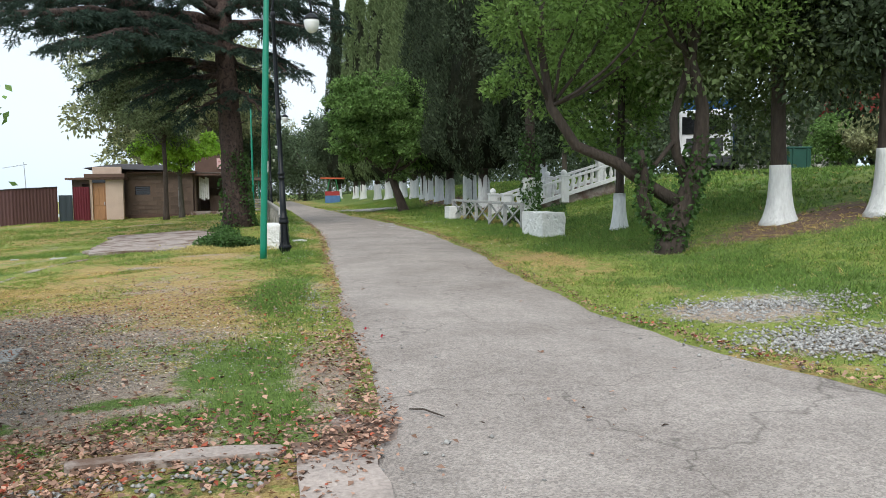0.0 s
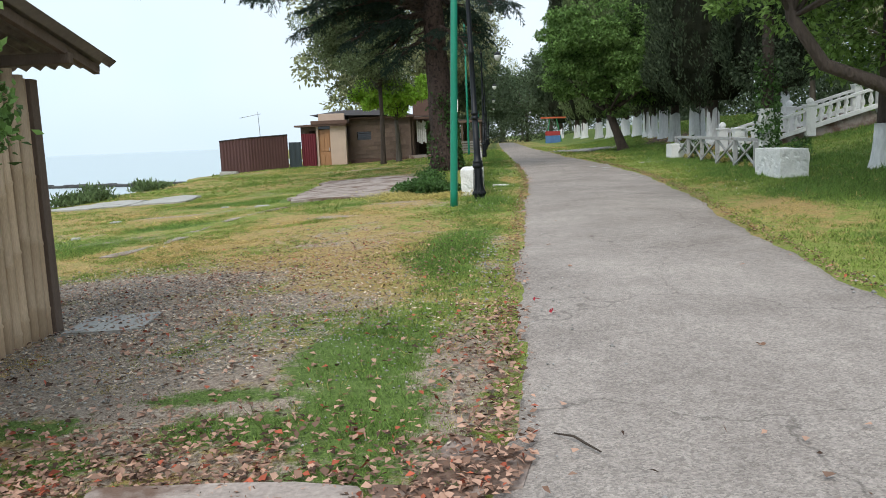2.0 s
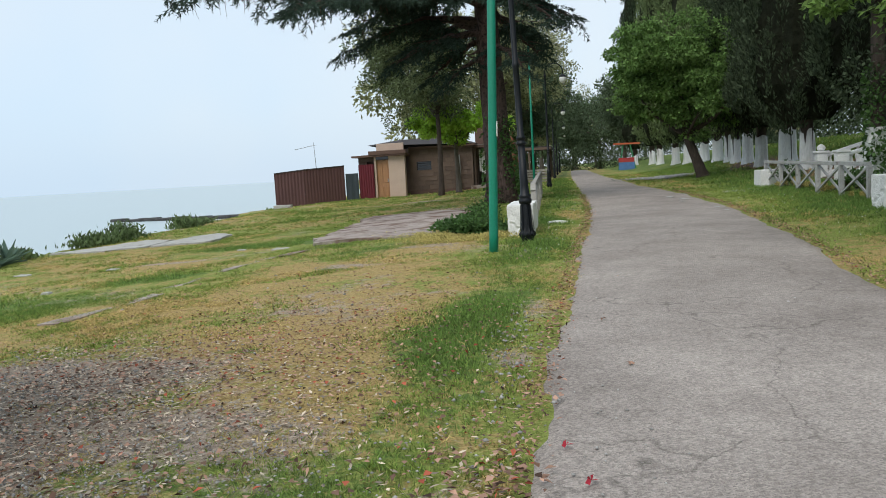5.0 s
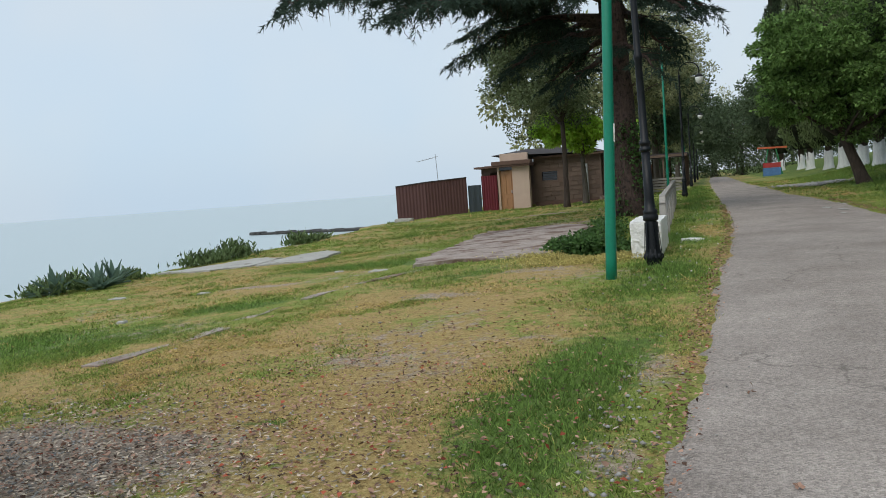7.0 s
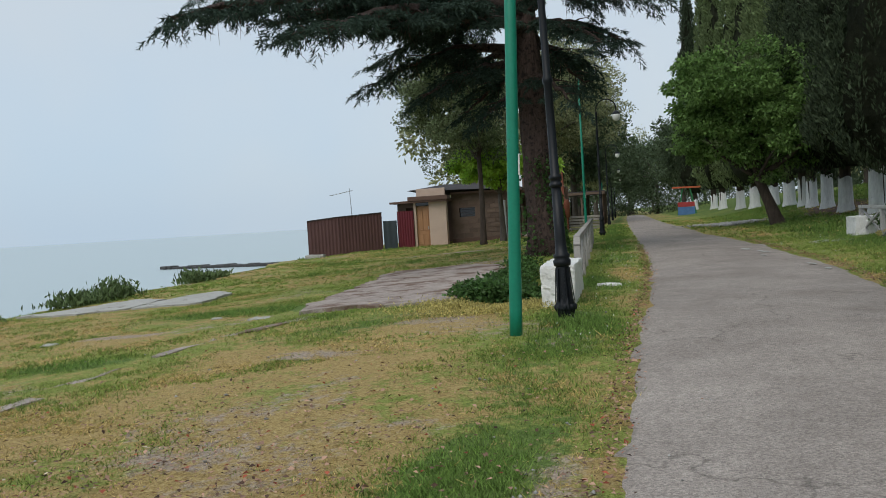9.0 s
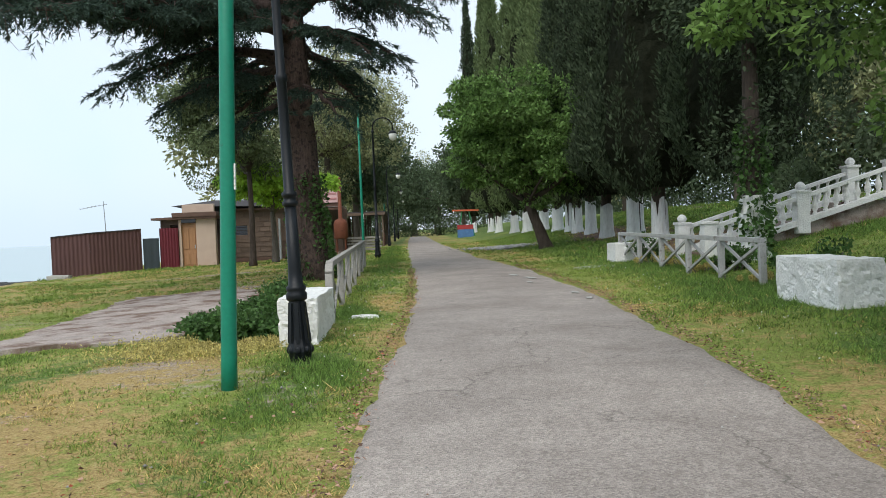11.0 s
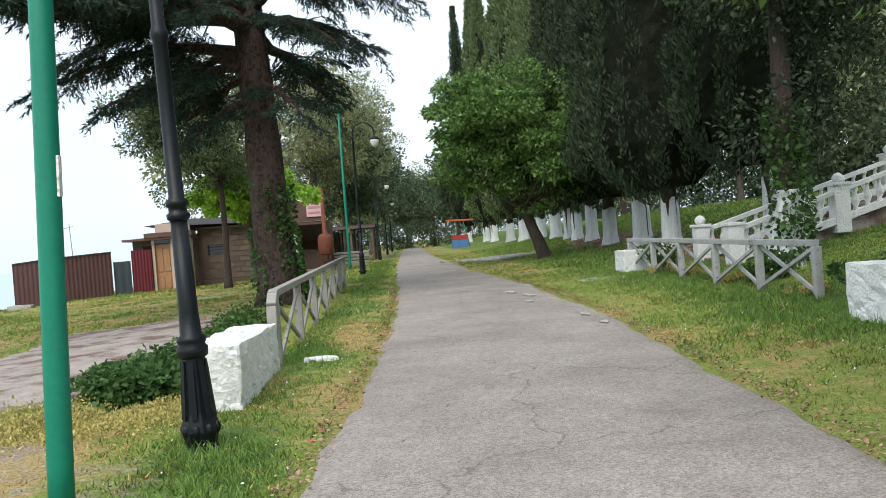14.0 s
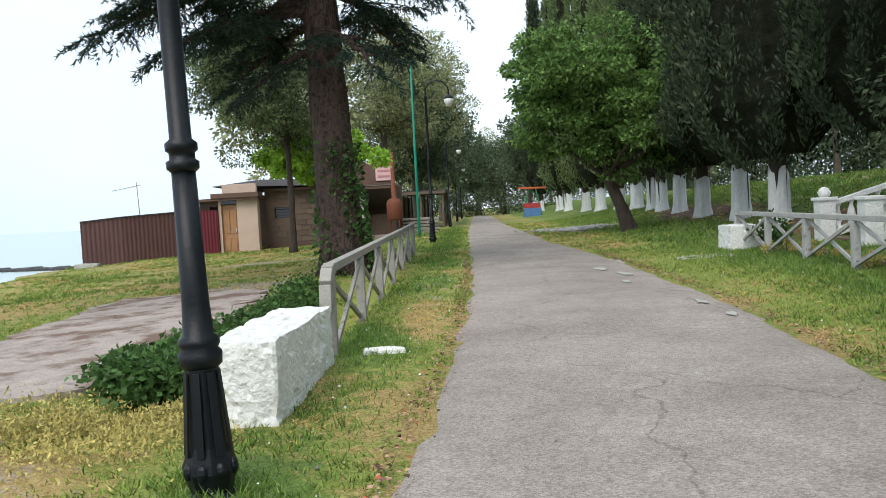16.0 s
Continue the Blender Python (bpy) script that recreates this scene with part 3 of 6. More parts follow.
def broad_tree(name, x, y, label, h, crown_c, crown_r, leaf, bark, seed, clumps=40, per=420, leaf_len=0.13, lean=(0, 0), r0=0.16, fork=0.35, flat=0.75, category="tree", white=0.0, clump_r=0.30, boughs=()):
    """A tree with a forked trunk, limbs and a crown of clumps; crown_c and crown_r are relative to the foot."""
    rng = np.random.default_rng(seed)
    t = thing(name, x, y, gz(x, y), label, category)
    top = (lean[0], lean[1], h * fork)
    pieces = [trunk_rings(h * fork, r0, r0 * 0.72, lean, seed=seed)]
    cs, rs = [], []
    cc, cr = np.array(crown_c), np.array(crown_r)
    for k in range(clumps):
        d = rng.normal(0, 1, 3)
        d /= np.linalg.norm(d)
        az = math.atan2(d[1], d[0])
        lobe = 0.92 + 0.16 * math.sin(3 * az + seed) + 0.14 * math.sin(4 * d[2] + 2 * az + seed)
        c = cc + d * cr * (0.35 + 0.62 * rng.random() ** 0.6) * lobe
        cs.append(c)
        rs.append(float(min(cr) * clump_r * rng.uniform(0.7, 1.3)))
    for k in range(min(9, clumps)):
        b = cs[k] * 0.75 + cc * 0.25
        pieces.append(limb(rng, top, b, r0 * rng.uniform(0.35, 0.6), 0.02, n=6))
    for c, r in boughs:
        pieces.append(limb(rng, (lean[0], lean[1], h * fork), c, r0 * 0.4, 0.015, n=6))
        cs.append(np.array(c))
        rs.append(r)
    V, Fs = join(pieces)
    raw("trunk", V, Fs, bark, t, smooth=True)
    if white:
        V, Fs = lathe([(r0 * (1 + 1.0 * math.exp(-3.2 * z)) * 1.08 + 0.012, z) for z in (-0.1, 0.05, 0.15, 0.3, 0.5, 0.8, white * 0.92, white)], 14)
        V = [(a + 0.03 * math.sin(seed), b + 0.03 * math.cos(seed), c) for a, b, c in V]
        raw("limewash", V, Fs, M["white_trunk"], t, "flaking white limewash band", smooth=True)
    P, D = blob_points(cs, rs, [per] * len(cs), rng, flat)
    D[:, 2] -= 0.25
    V, Fs = leaf_quads(P, D, leaf_len, leaf_len * 0.55, rng, 0.6)
    raw("crown", V, Fs, leaf, t)
    return t


def cypress(x, y, h, r, seed, base=1.7, leaf="leaf_cypress", n=9000, size=0.26, rt=0.22, white=1.25):
    """A tall columnar cypress with a limewashed foot."""
    rng = np.random.default_rng(seed)
    t = thing("cypress_tree", x, y, gz(x, y), "tall dark cypress with a limewashed trunk foot", "tree", "row of cypresses")
    V, Fs = trunk_rings(h * 0.8, rt, 0.05, seed=seed, flare=1.0)
    raw("trunk", V, Fs, M["bark_dark"], t, smooth=True)
    prof = [(rt * 1.8, -0.2), (rt * 1.45, 0.05), (rt * 1.18, 0.3), (rt * 1.12, 0.8), (rt * 1.06, white)]
    V, Fs = lathe(prof, 14)
    V = [tuple(np.array(v) * (1 + 0.09 * math.sin(5 * math.atan2(v[1], v[0]) + seed), 1 + 0.09 * math.sin(5 * math.atan2(v[1], v[0]) + seed), 1)) for v in V]
    V = [(a, b, c + (0.10 * math.sin(3 * math.atan2(b, a) + seed * 2) if c > white - 0.01 else 0)) for a, b, c in V]
    raw("limewash", V, Fs, M["white_trunk"], t, "flaking white limewash band", smooth=True)
    # upright plumes packed round the stem, with dark gaps between them
    plumes = int((30 if n > 20000 else 16) * h)
    k = n // plumes
    u0 = rng.random(plumes) ** 0.9
    a0 = rng.random(plumes) * 2 * math.pi
    L0 = rng.uniform(0.8, 1.9, plumes) * (r / 2.2) ** 0.5
    w0 = rng.uniform(0.10, 0.24, plumes) * (r / 2.0)
    q = rng.random((plumes, k)) ** 0.8
    u = np.clip(u0[:, None] + q * L0[:, None] / (h - base), 0, 1)
    shape = np.minimum(1.0, ((u + 0.01) / 0.10) ** 0.7) * (1 - u ** 1.5) ** 0.95 + 0.012
    lobe = 0.90 + 0.12 * np.sin(a0 * 3 + seed)[:, None] + rng.normal(0, 0.06, plumes)[:, None]
    rad = r * shape * lobe
    t0 = rng.random((plumes, k)) * 2 * math.pi
    w = w0[:, None] * np.sin(math.pi * np.clip(0.12 + 0.88 * q, 0, 1)) ** 0.6 * np.sqrt(rng.random((plumes, k)))
    ca, sa = np.cos(a0)[:, None], np.sin(a0)[:, None]
    ro, ta = rad + w * np.cos(t0), w * np.sin(t0)
    P = np.stack([ro * ca - ta * sa, ro * sa + ta * ca, base + u * (h - base) - 0.3 * w0[:, None]], 2).reshape(-1, 3)
    oc, ot = 0.35 + 0.45 * np.cos(t0), 0.45 * np.sin(t0)
    D = np.stack([oc * ca - ot * sa, oc * sa + ot * ca, np.full((plumes, k), 0.9)], 2).reshape(-1, 3)
    V, Fs = leaf_quads(P, D, size, size * 0.36, rng, 0.25)
    # dark shell added inside the plumes: blocks light, paints in the crown's shade
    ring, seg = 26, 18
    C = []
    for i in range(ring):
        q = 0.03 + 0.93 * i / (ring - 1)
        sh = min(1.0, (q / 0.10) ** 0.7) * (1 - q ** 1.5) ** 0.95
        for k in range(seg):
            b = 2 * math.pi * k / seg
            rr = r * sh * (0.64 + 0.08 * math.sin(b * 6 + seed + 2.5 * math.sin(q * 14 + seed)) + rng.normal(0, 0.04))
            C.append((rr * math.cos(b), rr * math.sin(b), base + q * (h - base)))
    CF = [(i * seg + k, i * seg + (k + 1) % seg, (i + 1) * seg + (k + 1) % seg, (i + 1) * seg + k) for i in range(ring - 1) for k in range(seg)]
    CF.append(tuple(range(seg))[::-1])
    raw("shade_core", C, CF, M["crown_shade"], t)
    raw("crown", V, Fs, M[leaf], t)
    return t


def conifer_spray(rng, p, d, length, per):
    """A flat, fern-like spray: side twigs along d, each set with needles; rows of points and directions."""
    side = np.cross(d, (0, 0, 1.0))
    side /= np.linalg.norm(side) + 1e-9
    m = 7
    t = np.linspace(0.12, 1.0, m) + rng.normal(0, 0.03, m)
    sg = np.where(np.arange(m) % 2 == 0, 1.0, -1.0)
    sg[-1] = 0.1
    tw = d * 0.75 + side * (0.8 * sg)[:, None] + (0, 0, -0.22)
    tw /= np.linalg.norm(tw, axis=1, keepdims=True)
    ln = length * (0.50 - 0.30 * t)
    q = rng.random((m, per))
    P = p + d * (length * t)[:, None, None] + tw[:, None, :] * (ln[:, None] * q)[:, :, None]
    P[:, :, 2] -= 0.10 * length * (t ** 2)[:, None] + 0.05 * q * q
    D = tw[:, None, :] * 0.8 + rng.normal(0, 0.42, (m, per, 3))
    return P.reshape(-1, 3), D.reshape(-1, 3)


def needles(P, D, length, width, rng):
    """One thin three-cornered needle tuft per row."""
    n = len(P)
    D = D / (np.linalg.norm(D, axis=1, keepdims=True) + 1e-9)
    S = np.cross(D, rng.normal(0, 1, (n, 3)))
    S /= np.linalg.norm(S, axis=1, keepdims=True) + 1e-9
    L = (length * rng.uniform(0.6, 1.35, n))[:, None]
    V = np.stack([P - S * width * 0.5, P + S * width * 0.5, P + D * L], 1)
    return V.reshape(-1, 3), np.arange(3 * n).reshape(n, 3)


def cedar_tree(x, y):
    rng = np.random.default_rng(21)
    t = thing("cedar_tree", x, y, gz(x, y) - 0.05, "large cedar with long flat boughs and an ivy-clad trunk", "tree")
    V, Fs = trunk_rings(15, 0.42, 0.16, (-0.55, 0.3), n=22, flare=1.5, seg=22, seed=3)
    pieces = [(V, Fs)]
    P, D = [], []
    # where each bough leaves the stem, and its tip
    boughs = [(5.35, (-4.1, -0.8, 4.7)), (5.0, (-2.6, -1.7, 4.1)), (6.1, (-5.0, -4.6, 5.5)), (6.0, (-3.0, -3.6, 5.3)), (6.2, (-6.0, -6.9, 5.2)), (5.8, (-4.0, -6.4, 4.75)), (6.6, (-8.0, -3.2, 6.3)), (7.3, (-6.9, -4.0, 7.7)), (7.6, (-9.8, 1.4, 8.2)), (6.4, (-4.9, -2.4, 6.1)), (5.9, (1.7, -1.9, 4.9)),
              (6.7, (3.1, -0.7, 6.0)), (6.3, (2.6, -2.6, 6.1)), (6.0, (2.2, -0.4, 5.2)), (5.6, (1.2, 0.6, 4.4)), (7.3, (3.6, 0.6, 6.9)), (7.7, (3.6, 1.2, 7.5)), (7.0, (1.6, -3.4, 7.0)), (8.8, (3.3, -2.0, 8.5)), (5.2, (-2.9, 2.4, 5.0)), (5.6, (1.1, 3.3, 4.7)), (6.9, (-3.7, -4.4, 6.6)), (6.0, (-4.6, 1.4, 5.6)),
              (9.5, (-6.6, 1, 9.8)), (9.9, (-7.4, -2.3, 10.3)), (10.6, (3.9, 0.5, 10.4)), (11.5, (-5.6, 1, 11.8)), (12, (2.8, -1.9, 12)), (12.6, (-4.2, -2.3, 12.8)), (13.4, (2.2, 1, 13.6)), (14.4, (-1.9, 0, 15.4)), (4.7, (0.9, -1.3, 3.7)), (4.4, (-1.5, -0.8, 3.4)), (4.9, (-2.0, 0.6, 3.9))]
    for z0, e in boughs:
        lean = z0 / 15
        a = np.array((-0.55 * lean, 0.3 * lean, z0))
        e = np.array(e, float)
        ln = float(np.linalg.norm(e - a))
        rise = min(0.55, 0.09 * ln)
        def at(q):
            p = a + (e - a) * q
            p[2] += rise * math.sin(math.pi * q)
            return p
        n = 9
        kink = rng.normal(0, 0.02 * ln ** 0.5, (n + 1, 3))
        kink[0] = kink[n] = 0
        pts = [tuple(at(i / n) + kink[i]) for i in range(n + 1)]
        thick = 0.05 + 0.020 * ln
        pieces.append(tube(pts, [thick * (1 - i / n) ** 0.8 + 0.012 for i in range(n + 1)], 8))
        d = (e - a) / ln
        flat = np.array((d[0], d[1], 0.0))
        flat /= np.linalg.norm(flat)
        coarse = z0 > 8.5
        steps = int(ln / (0.5 if coarse else 0.25)) + 2
        for k in range(steps):
            q = 0.20 + 0.80 * (k + rng.random()) / steps
            p = at(min(q, 1.0))
            ang = (1 if k % 2 else -1) * rng.uniform(0.55, 1.25)
            d2 = np.array((flat[0] * math.cos(ang) - flat[1] * math.sin(ang), flat[0] * math.sin(ang) + flat[1] * math.cos(ang), rng.uniform(-0.42, -0.02)))
            d2 /= np.linalg.norm(d2)
            L2 = (0.25 + min(1.5, 0.28 * ln) * (1.08 - q)) * rng.uniform(0.75, 1.2)
            tip = p + d2 * L2
            pieces.append(tube([tuple(p), tuple((p + tip) / 2 + (0, 0, 0.03)), tuple(tip)], [0.024, 0.015, 0.005], 4))
            for j in range(max(2, int(L2 / (0.3 if coarse else 0.135)))):
                f = rng.uniform(0.1, 1.0)
                an = rng.uniform(-1.0, 1.0)
                d3 = np.array((d2[0] * math.cos(an) - d2[1] * math.sin(an), d2[0] * math.sin(an) + d2[1] * math.cos(an), d2[2] - rng.uniform(0.0, 0.5)))
                d3 /= np.linalg.norm(d3)
                c, dd = conifer_spray(rng, p + (tip - p) * f, d3, rng.uniform(0.30, 0.62), 9 if coarse else 11)
                P.append(c)
                D.append(dd)
        c, dd = conifer_spray(rng, at(0.97), d, 0.4, 16)
        P.append(c)
        D.append(dd)
        # bare hanging twigs
        for k in range(int(ln * 4)):
            q = rng.uniform(0.25, 0.98)
            p = at(q) + rng.normal(0, 0.30 * (1 - q) + 0.02, 3) * (1, 1, 0)
            f = p + rng.normal(0, 0.22, 3) * (1, 1, 0) + (0, 0, -rng.uniform(0.25, 0.75))
            pieces.append(tube([tuple(p), tuple((p + f) / 2 + rng.normal(0, 0.06, 3)), tuple(f)], [0.009, 0.006, 0.002], 3))
    # a broken stub and snags low on the stem
    for z0, e in ((4.1, (-0.75, -0.5, 4.35)), (4.75, (-0.85, -0.3, 4.4)), (3.6, (0.35, -0.75, 3.5))):
        pieces.append(limb(rng, (-0.037 * z0, 0.02 * z0, z0), e, 0.06, 0.012, n=5, seg=6))
    V, Fs = join(pieces)
    raw("trunk", V, Fs, M["bark_cedar"], t, smooth=True)
    V, Fs = needles(np.concatenate(P), np.concatenate(D), 0.115, 0.024, rng)
    raw("crown", V, Fs, M["leaf_cedar"], t)
    # ivy on the lower stem
    n = 1500
    z = 2.6 * rng.random(n) ** 1.3
    a = rng.normal(-0.5, 1.1, n)
    r = 0.44 * (1 + 0.45 * np.exp(-z * 2.6)) - 0.009 * z + 0.04
    keep = np.sin(a * 2.3 + z * 1.9) + rng.normal(0, 0.5, n) > -0.35
    P = np.stack([r * np.cos(a) - 0.037 * z, r * np.sin(a) + 0.02 * z, z], 1)[keep]
    D = np.stack([np.cos(a), np.sin(a), -0.4 * np.ones(n)], 1)[keep]
    V, Fs = leaf_quads(P, D, 0.10, 0.09, rng, 0.5)
    raw("ivy", V, Fs, M["leaf_ivy"], t, "ivy climbing the bark")


def bush(name, x, y, label, r, h, leaf, seed, n=1800, size=0.09, z=None, flat=None):
    rng = np.random.default_rng(seed)
    t = thing(name, x, y, gz(x, y) if z is None else z, label, "shrub")
    stems = [limb(rng, (rng.normal(0, r * 0.12), rng.normal(0, r * 0.12), -0.1), tuple(rng.normal(0, 1, 3) * (r * 0.45, r * 0.45, h * 0.15) + (0, 0, h * 0.6)), 0.018, 0.006, n=4, seg=5) for _ in range(8)]
    for V, Fs in stems:
        raw("stem", V, Fs, M["bark_grey"], t, smooth=True)
    k = 14
    cs = [rng.normal(0, 1, 3) * (r * 0.45, r * 0.45, h * (0.2 if h < 2 else 0.13)) + (0, 0, h * (0.55 if h < 2 else 0.60)) for _ in range(k)]
    P, D = blob_points(cs, [min(r, h * 0.6) * rng.uniform(0.3, 0.55) for _ in range(k)], [n // k] * k, rng, 0.9, 0.4)
    P = P[P[:, 2] > 0.0]
    V, Fs = leaf_quads(P, np.tile((0.0, 0.0, 0.6), (len(P), 1)) + rng.normal(0, 0.6, (len(P), 3)), size, size * 0.6, rng, 0.5)
    raw("foliage", V, Fs, leaf, t)
    return t


def forked_tree(x, y):
    rng = np.random.default_rng(8)
    t = thing("forked_tree", x, y, gz(x, y), "dark forked tree overgrown with ivy", "tree")
    main = [(0, 0, -0.2), (0.03, 0, 0.15), (0.12, 0, 0.5), (0.40, 0, 1.15), (0.58, 0, 1.8), (0.66, 0.1, 2.5), (0.5, 0.2, 3.3), (0.7, 0.3, 4.6)]
    hook = [(0.04, 0, 0.30), (-0.18, 0, 0.48), (-0.40, 0, 0.68), (-0.50, 0, 1.0), (-0.44, 0, 1.35), (-0.52, 0, 1.75)]
    long_ = [(0.2, 0, 0.85), (-0.3, 0.1, 1.15), (-0.85, 0.2, 1.55), (-1.55, 0.3, 1.85), (-1.95, 0.4, 2.5), (-2.1, 0.5, 3.6), (-2.0, 0.5, 4.8)]
    up = [(0.38, 0, 1.1), (0.18, 0.1, 1.7), (0.12, 0.1, 2.3), (0.45, 0.2, 3.2), (0.2, 0.3, 4.4)]
    slant = [(0.1, 0.05, 1.9), (-0.35, 0.1, 1.35), (-0.5, 0.1, 1.2)]
    pieces = [tube(main, [0.30, 0.25, 0.20, 0.16, 0.14, 0.11, 0.09, 0.05], 12), tube(hook, [0.13, 0.12, 0.11, 0.09, 0.07, 0.05], 9), tube(long_, [0.12, 0.11, 0.10, 0.09, 0.08, 0.06, 0.04], 9), tube(up, [0.09, 0.08, 0.07, 0.06, 0.03], 8), tube(slant, [0.04, 0.045, 0.04], 7)]
    cs, rs = [], []
    for k in range(95):
        d = rng.normal(0, 1, 3)
        d /= np.linalg.norm(d)
        c = np.array((-0.5, 0.5, 4.9)) + d * (3.4, 2.8, 2.0) * (0.35 + 0.6 * rng.random() ** 0.6)
        if c[2] < 3.0 and abs(c[0] - 0.5) < 0.9:
            continue
        cs.append(c)
        rs.append(0.5 * rng.uniform(0.7, 1.3))
    ends = [main[-1], main[-2], long_[-1], long_[-3], up[-1]]
    for k, c in enumerate(cs[:26]):
        pieces.append(limb(rng, ends[k % 5], tuple(c), 0.035, 0.01, n=5, seg=5))
    V, Fs = join(pieces)
    raw("trunk", V, Fs, M["bark_dark"], t, smooth=True)
    P, D = blob_points(cs, rs, [380] * len(cs), rng, 0.75)
    V, Fs = leaf_quads(P, D, 0.10, 0.05, rng, 0.6)
    raw("crown", V, Fs, M["leaf_mid"], t)
    P, D = [], []
    for pts, r, n in ((main[:5], 0.19, 1300), (hook, 0.10, 420)):
        pts = np.array(pts)
        k = rng.integers(0, len(pts) - 1, n)
        q = rng.random((n, 1))
        d = rng.normal(0, 1, (n, 3))
        d /= np.linalg.norm(d, axis=1, keepdims=True)
        P.append(pts[k] * (1 - q) + pts[k + 1] * q + d * (r + 0.08 * rng.random((n, 1)) ** 2))
        D.append(d + (0, 0, -0.4))
    V, Fs = leaf_quads(np.concatenate(P), np.concatenate(D), 0.09, 0.08, rng, 0.5)
    raw("ivy", V, Fs, M["leaf_ivy"], t, "glossy ivy on the limbs")


cedar_tree(-1.75, 28.3)
# row of limewashed cypresses on the bank
ROW = [(7.5, 100, 26, 2.0), (8.1, 86, 24, 1.9), (7.9, 77, 21, 1.9), (8.0, 67, 17.5, 1.9), (8.2, 62, 18, 2.1), (8.5, 57, 18, 2.2), (8.5, 52.5, 18, 2.3), (8.35, 48.3, 18, 2.3), (8.15, 45.5, 17, 2.0),
       (8.0, 42, 17, 2.3), (7.6, 37.6, 16, 2.0), (8.3, 36.2, 16, 2.1), (7.65, 34.3, 16, 2.2), (7.6, 31.5, 16, 2.2), (9.2, 29.2, 16, 2.2)]
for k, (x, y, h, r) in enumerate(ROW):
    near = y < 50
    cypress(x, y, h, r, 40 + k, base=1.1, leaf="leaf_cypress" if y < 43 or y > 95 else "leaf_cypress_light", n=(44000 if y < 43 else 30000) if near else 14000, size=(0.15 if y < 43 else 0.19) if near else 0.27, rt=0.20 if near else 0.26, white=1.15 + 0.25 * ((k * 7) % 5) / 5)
broad_tree("round_tree", 5.5, 37.6, "leaning broad tree with a rounded dark green crown", 6.8, (-0.5, 0, 4.15), (3.3, 2.8, 2.4), M["leaf_green"], M["bark_dark"], 5, clumps=150, per=300, leaf_len=0.15, lean=(-0.75, 0), r0=0.21, fork=0.25, clump_r=0.24, flat=0.42)
broad_tree("slender_tree", -5.4, 39.5, "slender dark tree with a drooping olive-green crown", 8.5, (-0.9, 0.4, 5.7), (2.9, 2.6, 2.5), M["leaf_drooping"], M["bark_dark"], 6, clumps=95, per=330, leaf_len=0.12, r0=0.12, fork=0.42, clump_r=0.22)
broad_tree("bright_tree", -5.0, 42.0, "small tree with fresh light green leaves", 4.6, (0.0, 0, 3.35), (2.6, 1.4, 1.0), M["leaf_bright"], M["bark_grey"], 7, clumps=36, per=260, leaf_len=0.2, r0=0.13, fork=0.45)
for k, (x, y, h, rr, leaf) in enumerate([(-9.5, 60, 13, 4.2, "leaf_olive"), (-3.8, 72, 13, 3.6, "leaf_pine"), (-4.5, 84, 15, 4.0, "leaf_olive"), (-3.2, 98, 13, 3.8, "leaf_pine"), (-6.0, 112, 16, 5.0, "leaf_olive"),
                                         (6.6, 104, 12, 4.0, "leaf_pine"), (4.5, 128, 13, 6.0, "leaf_pine"), (-2.0, 130, 13, 6.0, "leaf_pine"), (1.0, 150, 14, 7.0, "leaf_pine"), (10, 135, 15, 6.0, "leaf_pine"), (-10, 140, 15, 6.0, "leaf_pine"), (-4, 165, 16, 8.0, "leaf_pine"), (5, 170, 16, 8.0, "leaf_olive"), (14, 160, 16, 8.0, "leaf_pine"), (0.5, 140, 9, 5.0, "leaf_pine")]):
    broad_tree("park_tree", x, y, "tall park tree with grey-green crown beside the path", h, (0, 0, h * 0.58), (rr, rr, h * 0.42), M[leaf], M["bark_grey"], 60 + k, clumps=52, per=170, leaf_len=0.36, r0=0.28, fork=0.4, clump_r=0.28)
for k, (x, y, h, rr) in enumerate([(-5.2, 66, 15.5, 4.4), (-3.9, 78, 17.0, 4.0)]):
    broad_tree("park_tree", x, y, "tall airy tree with fine olive leaves behind the kiosk", h, (0.3, 0, h * 0.60), (rr, rr, h * 0.38), M["leaf_olive"], M["bark_grey"], 260 + k, clumps=120, per=170, leaf_len=0.20, r0=0.30, fork=0.42, clump_r=0.22, flat=0.6)
# forked, ivy-clad tree and the limewashed trees behind it
forked_tree(5.95, 13.2)
broad_tree("limewashed_tree", 8.5, 13.9, "dark tree with a limewashed trunk on the bank", 8, (0.3, 0.6, 4.7), (2.9, 2.9, 3.0), M["leaf_cypress_light"], M["bark_dark"], 9, clumps=120, per=420, leaf_len=0.12, r0=0.155, fork=0.4, white=1.05, clump_r=0.26)
broad_tree("limewashed_tree", 9.7, 12.6, "dark tree with a limewashed trunk on the bank", 8, (0.6, 0.3, 4.6), (2.7, 2.7, 3.0), M["leaf_cypress"], M["bark_dark"], 10, clumps=110, per=400, leaf_len=0.12, r0=0.165, fork=0.4, white=1.1, clump_r=0.26)
broad_tree("limewashed_tree", 6.9, 17.2, "slim dark cypress-like tree with a limewashed foot", 8, (-0.1, 0.4, 4.9), (1.5, 1.5, 3.6), M["leaf_mid"], M["bark_dark"], 11, clumps=60, per=420, leaf_len=0.12, r0=0.10, fork=0.4, white=0.62, clump_r=0.36, boughs=[((-1.2, 0.8, 3.7), 0.5), ((-1.9, 1.4, 3.6), 0.45), ((-0.7, 0.5, 4.0), 0.5), ((-2.3, 1.9, 3.3), 0.32), ((-1.5, 0.5, 4.4), 0.5), ((-2.0, 0.9, 4.7), 0.45)])
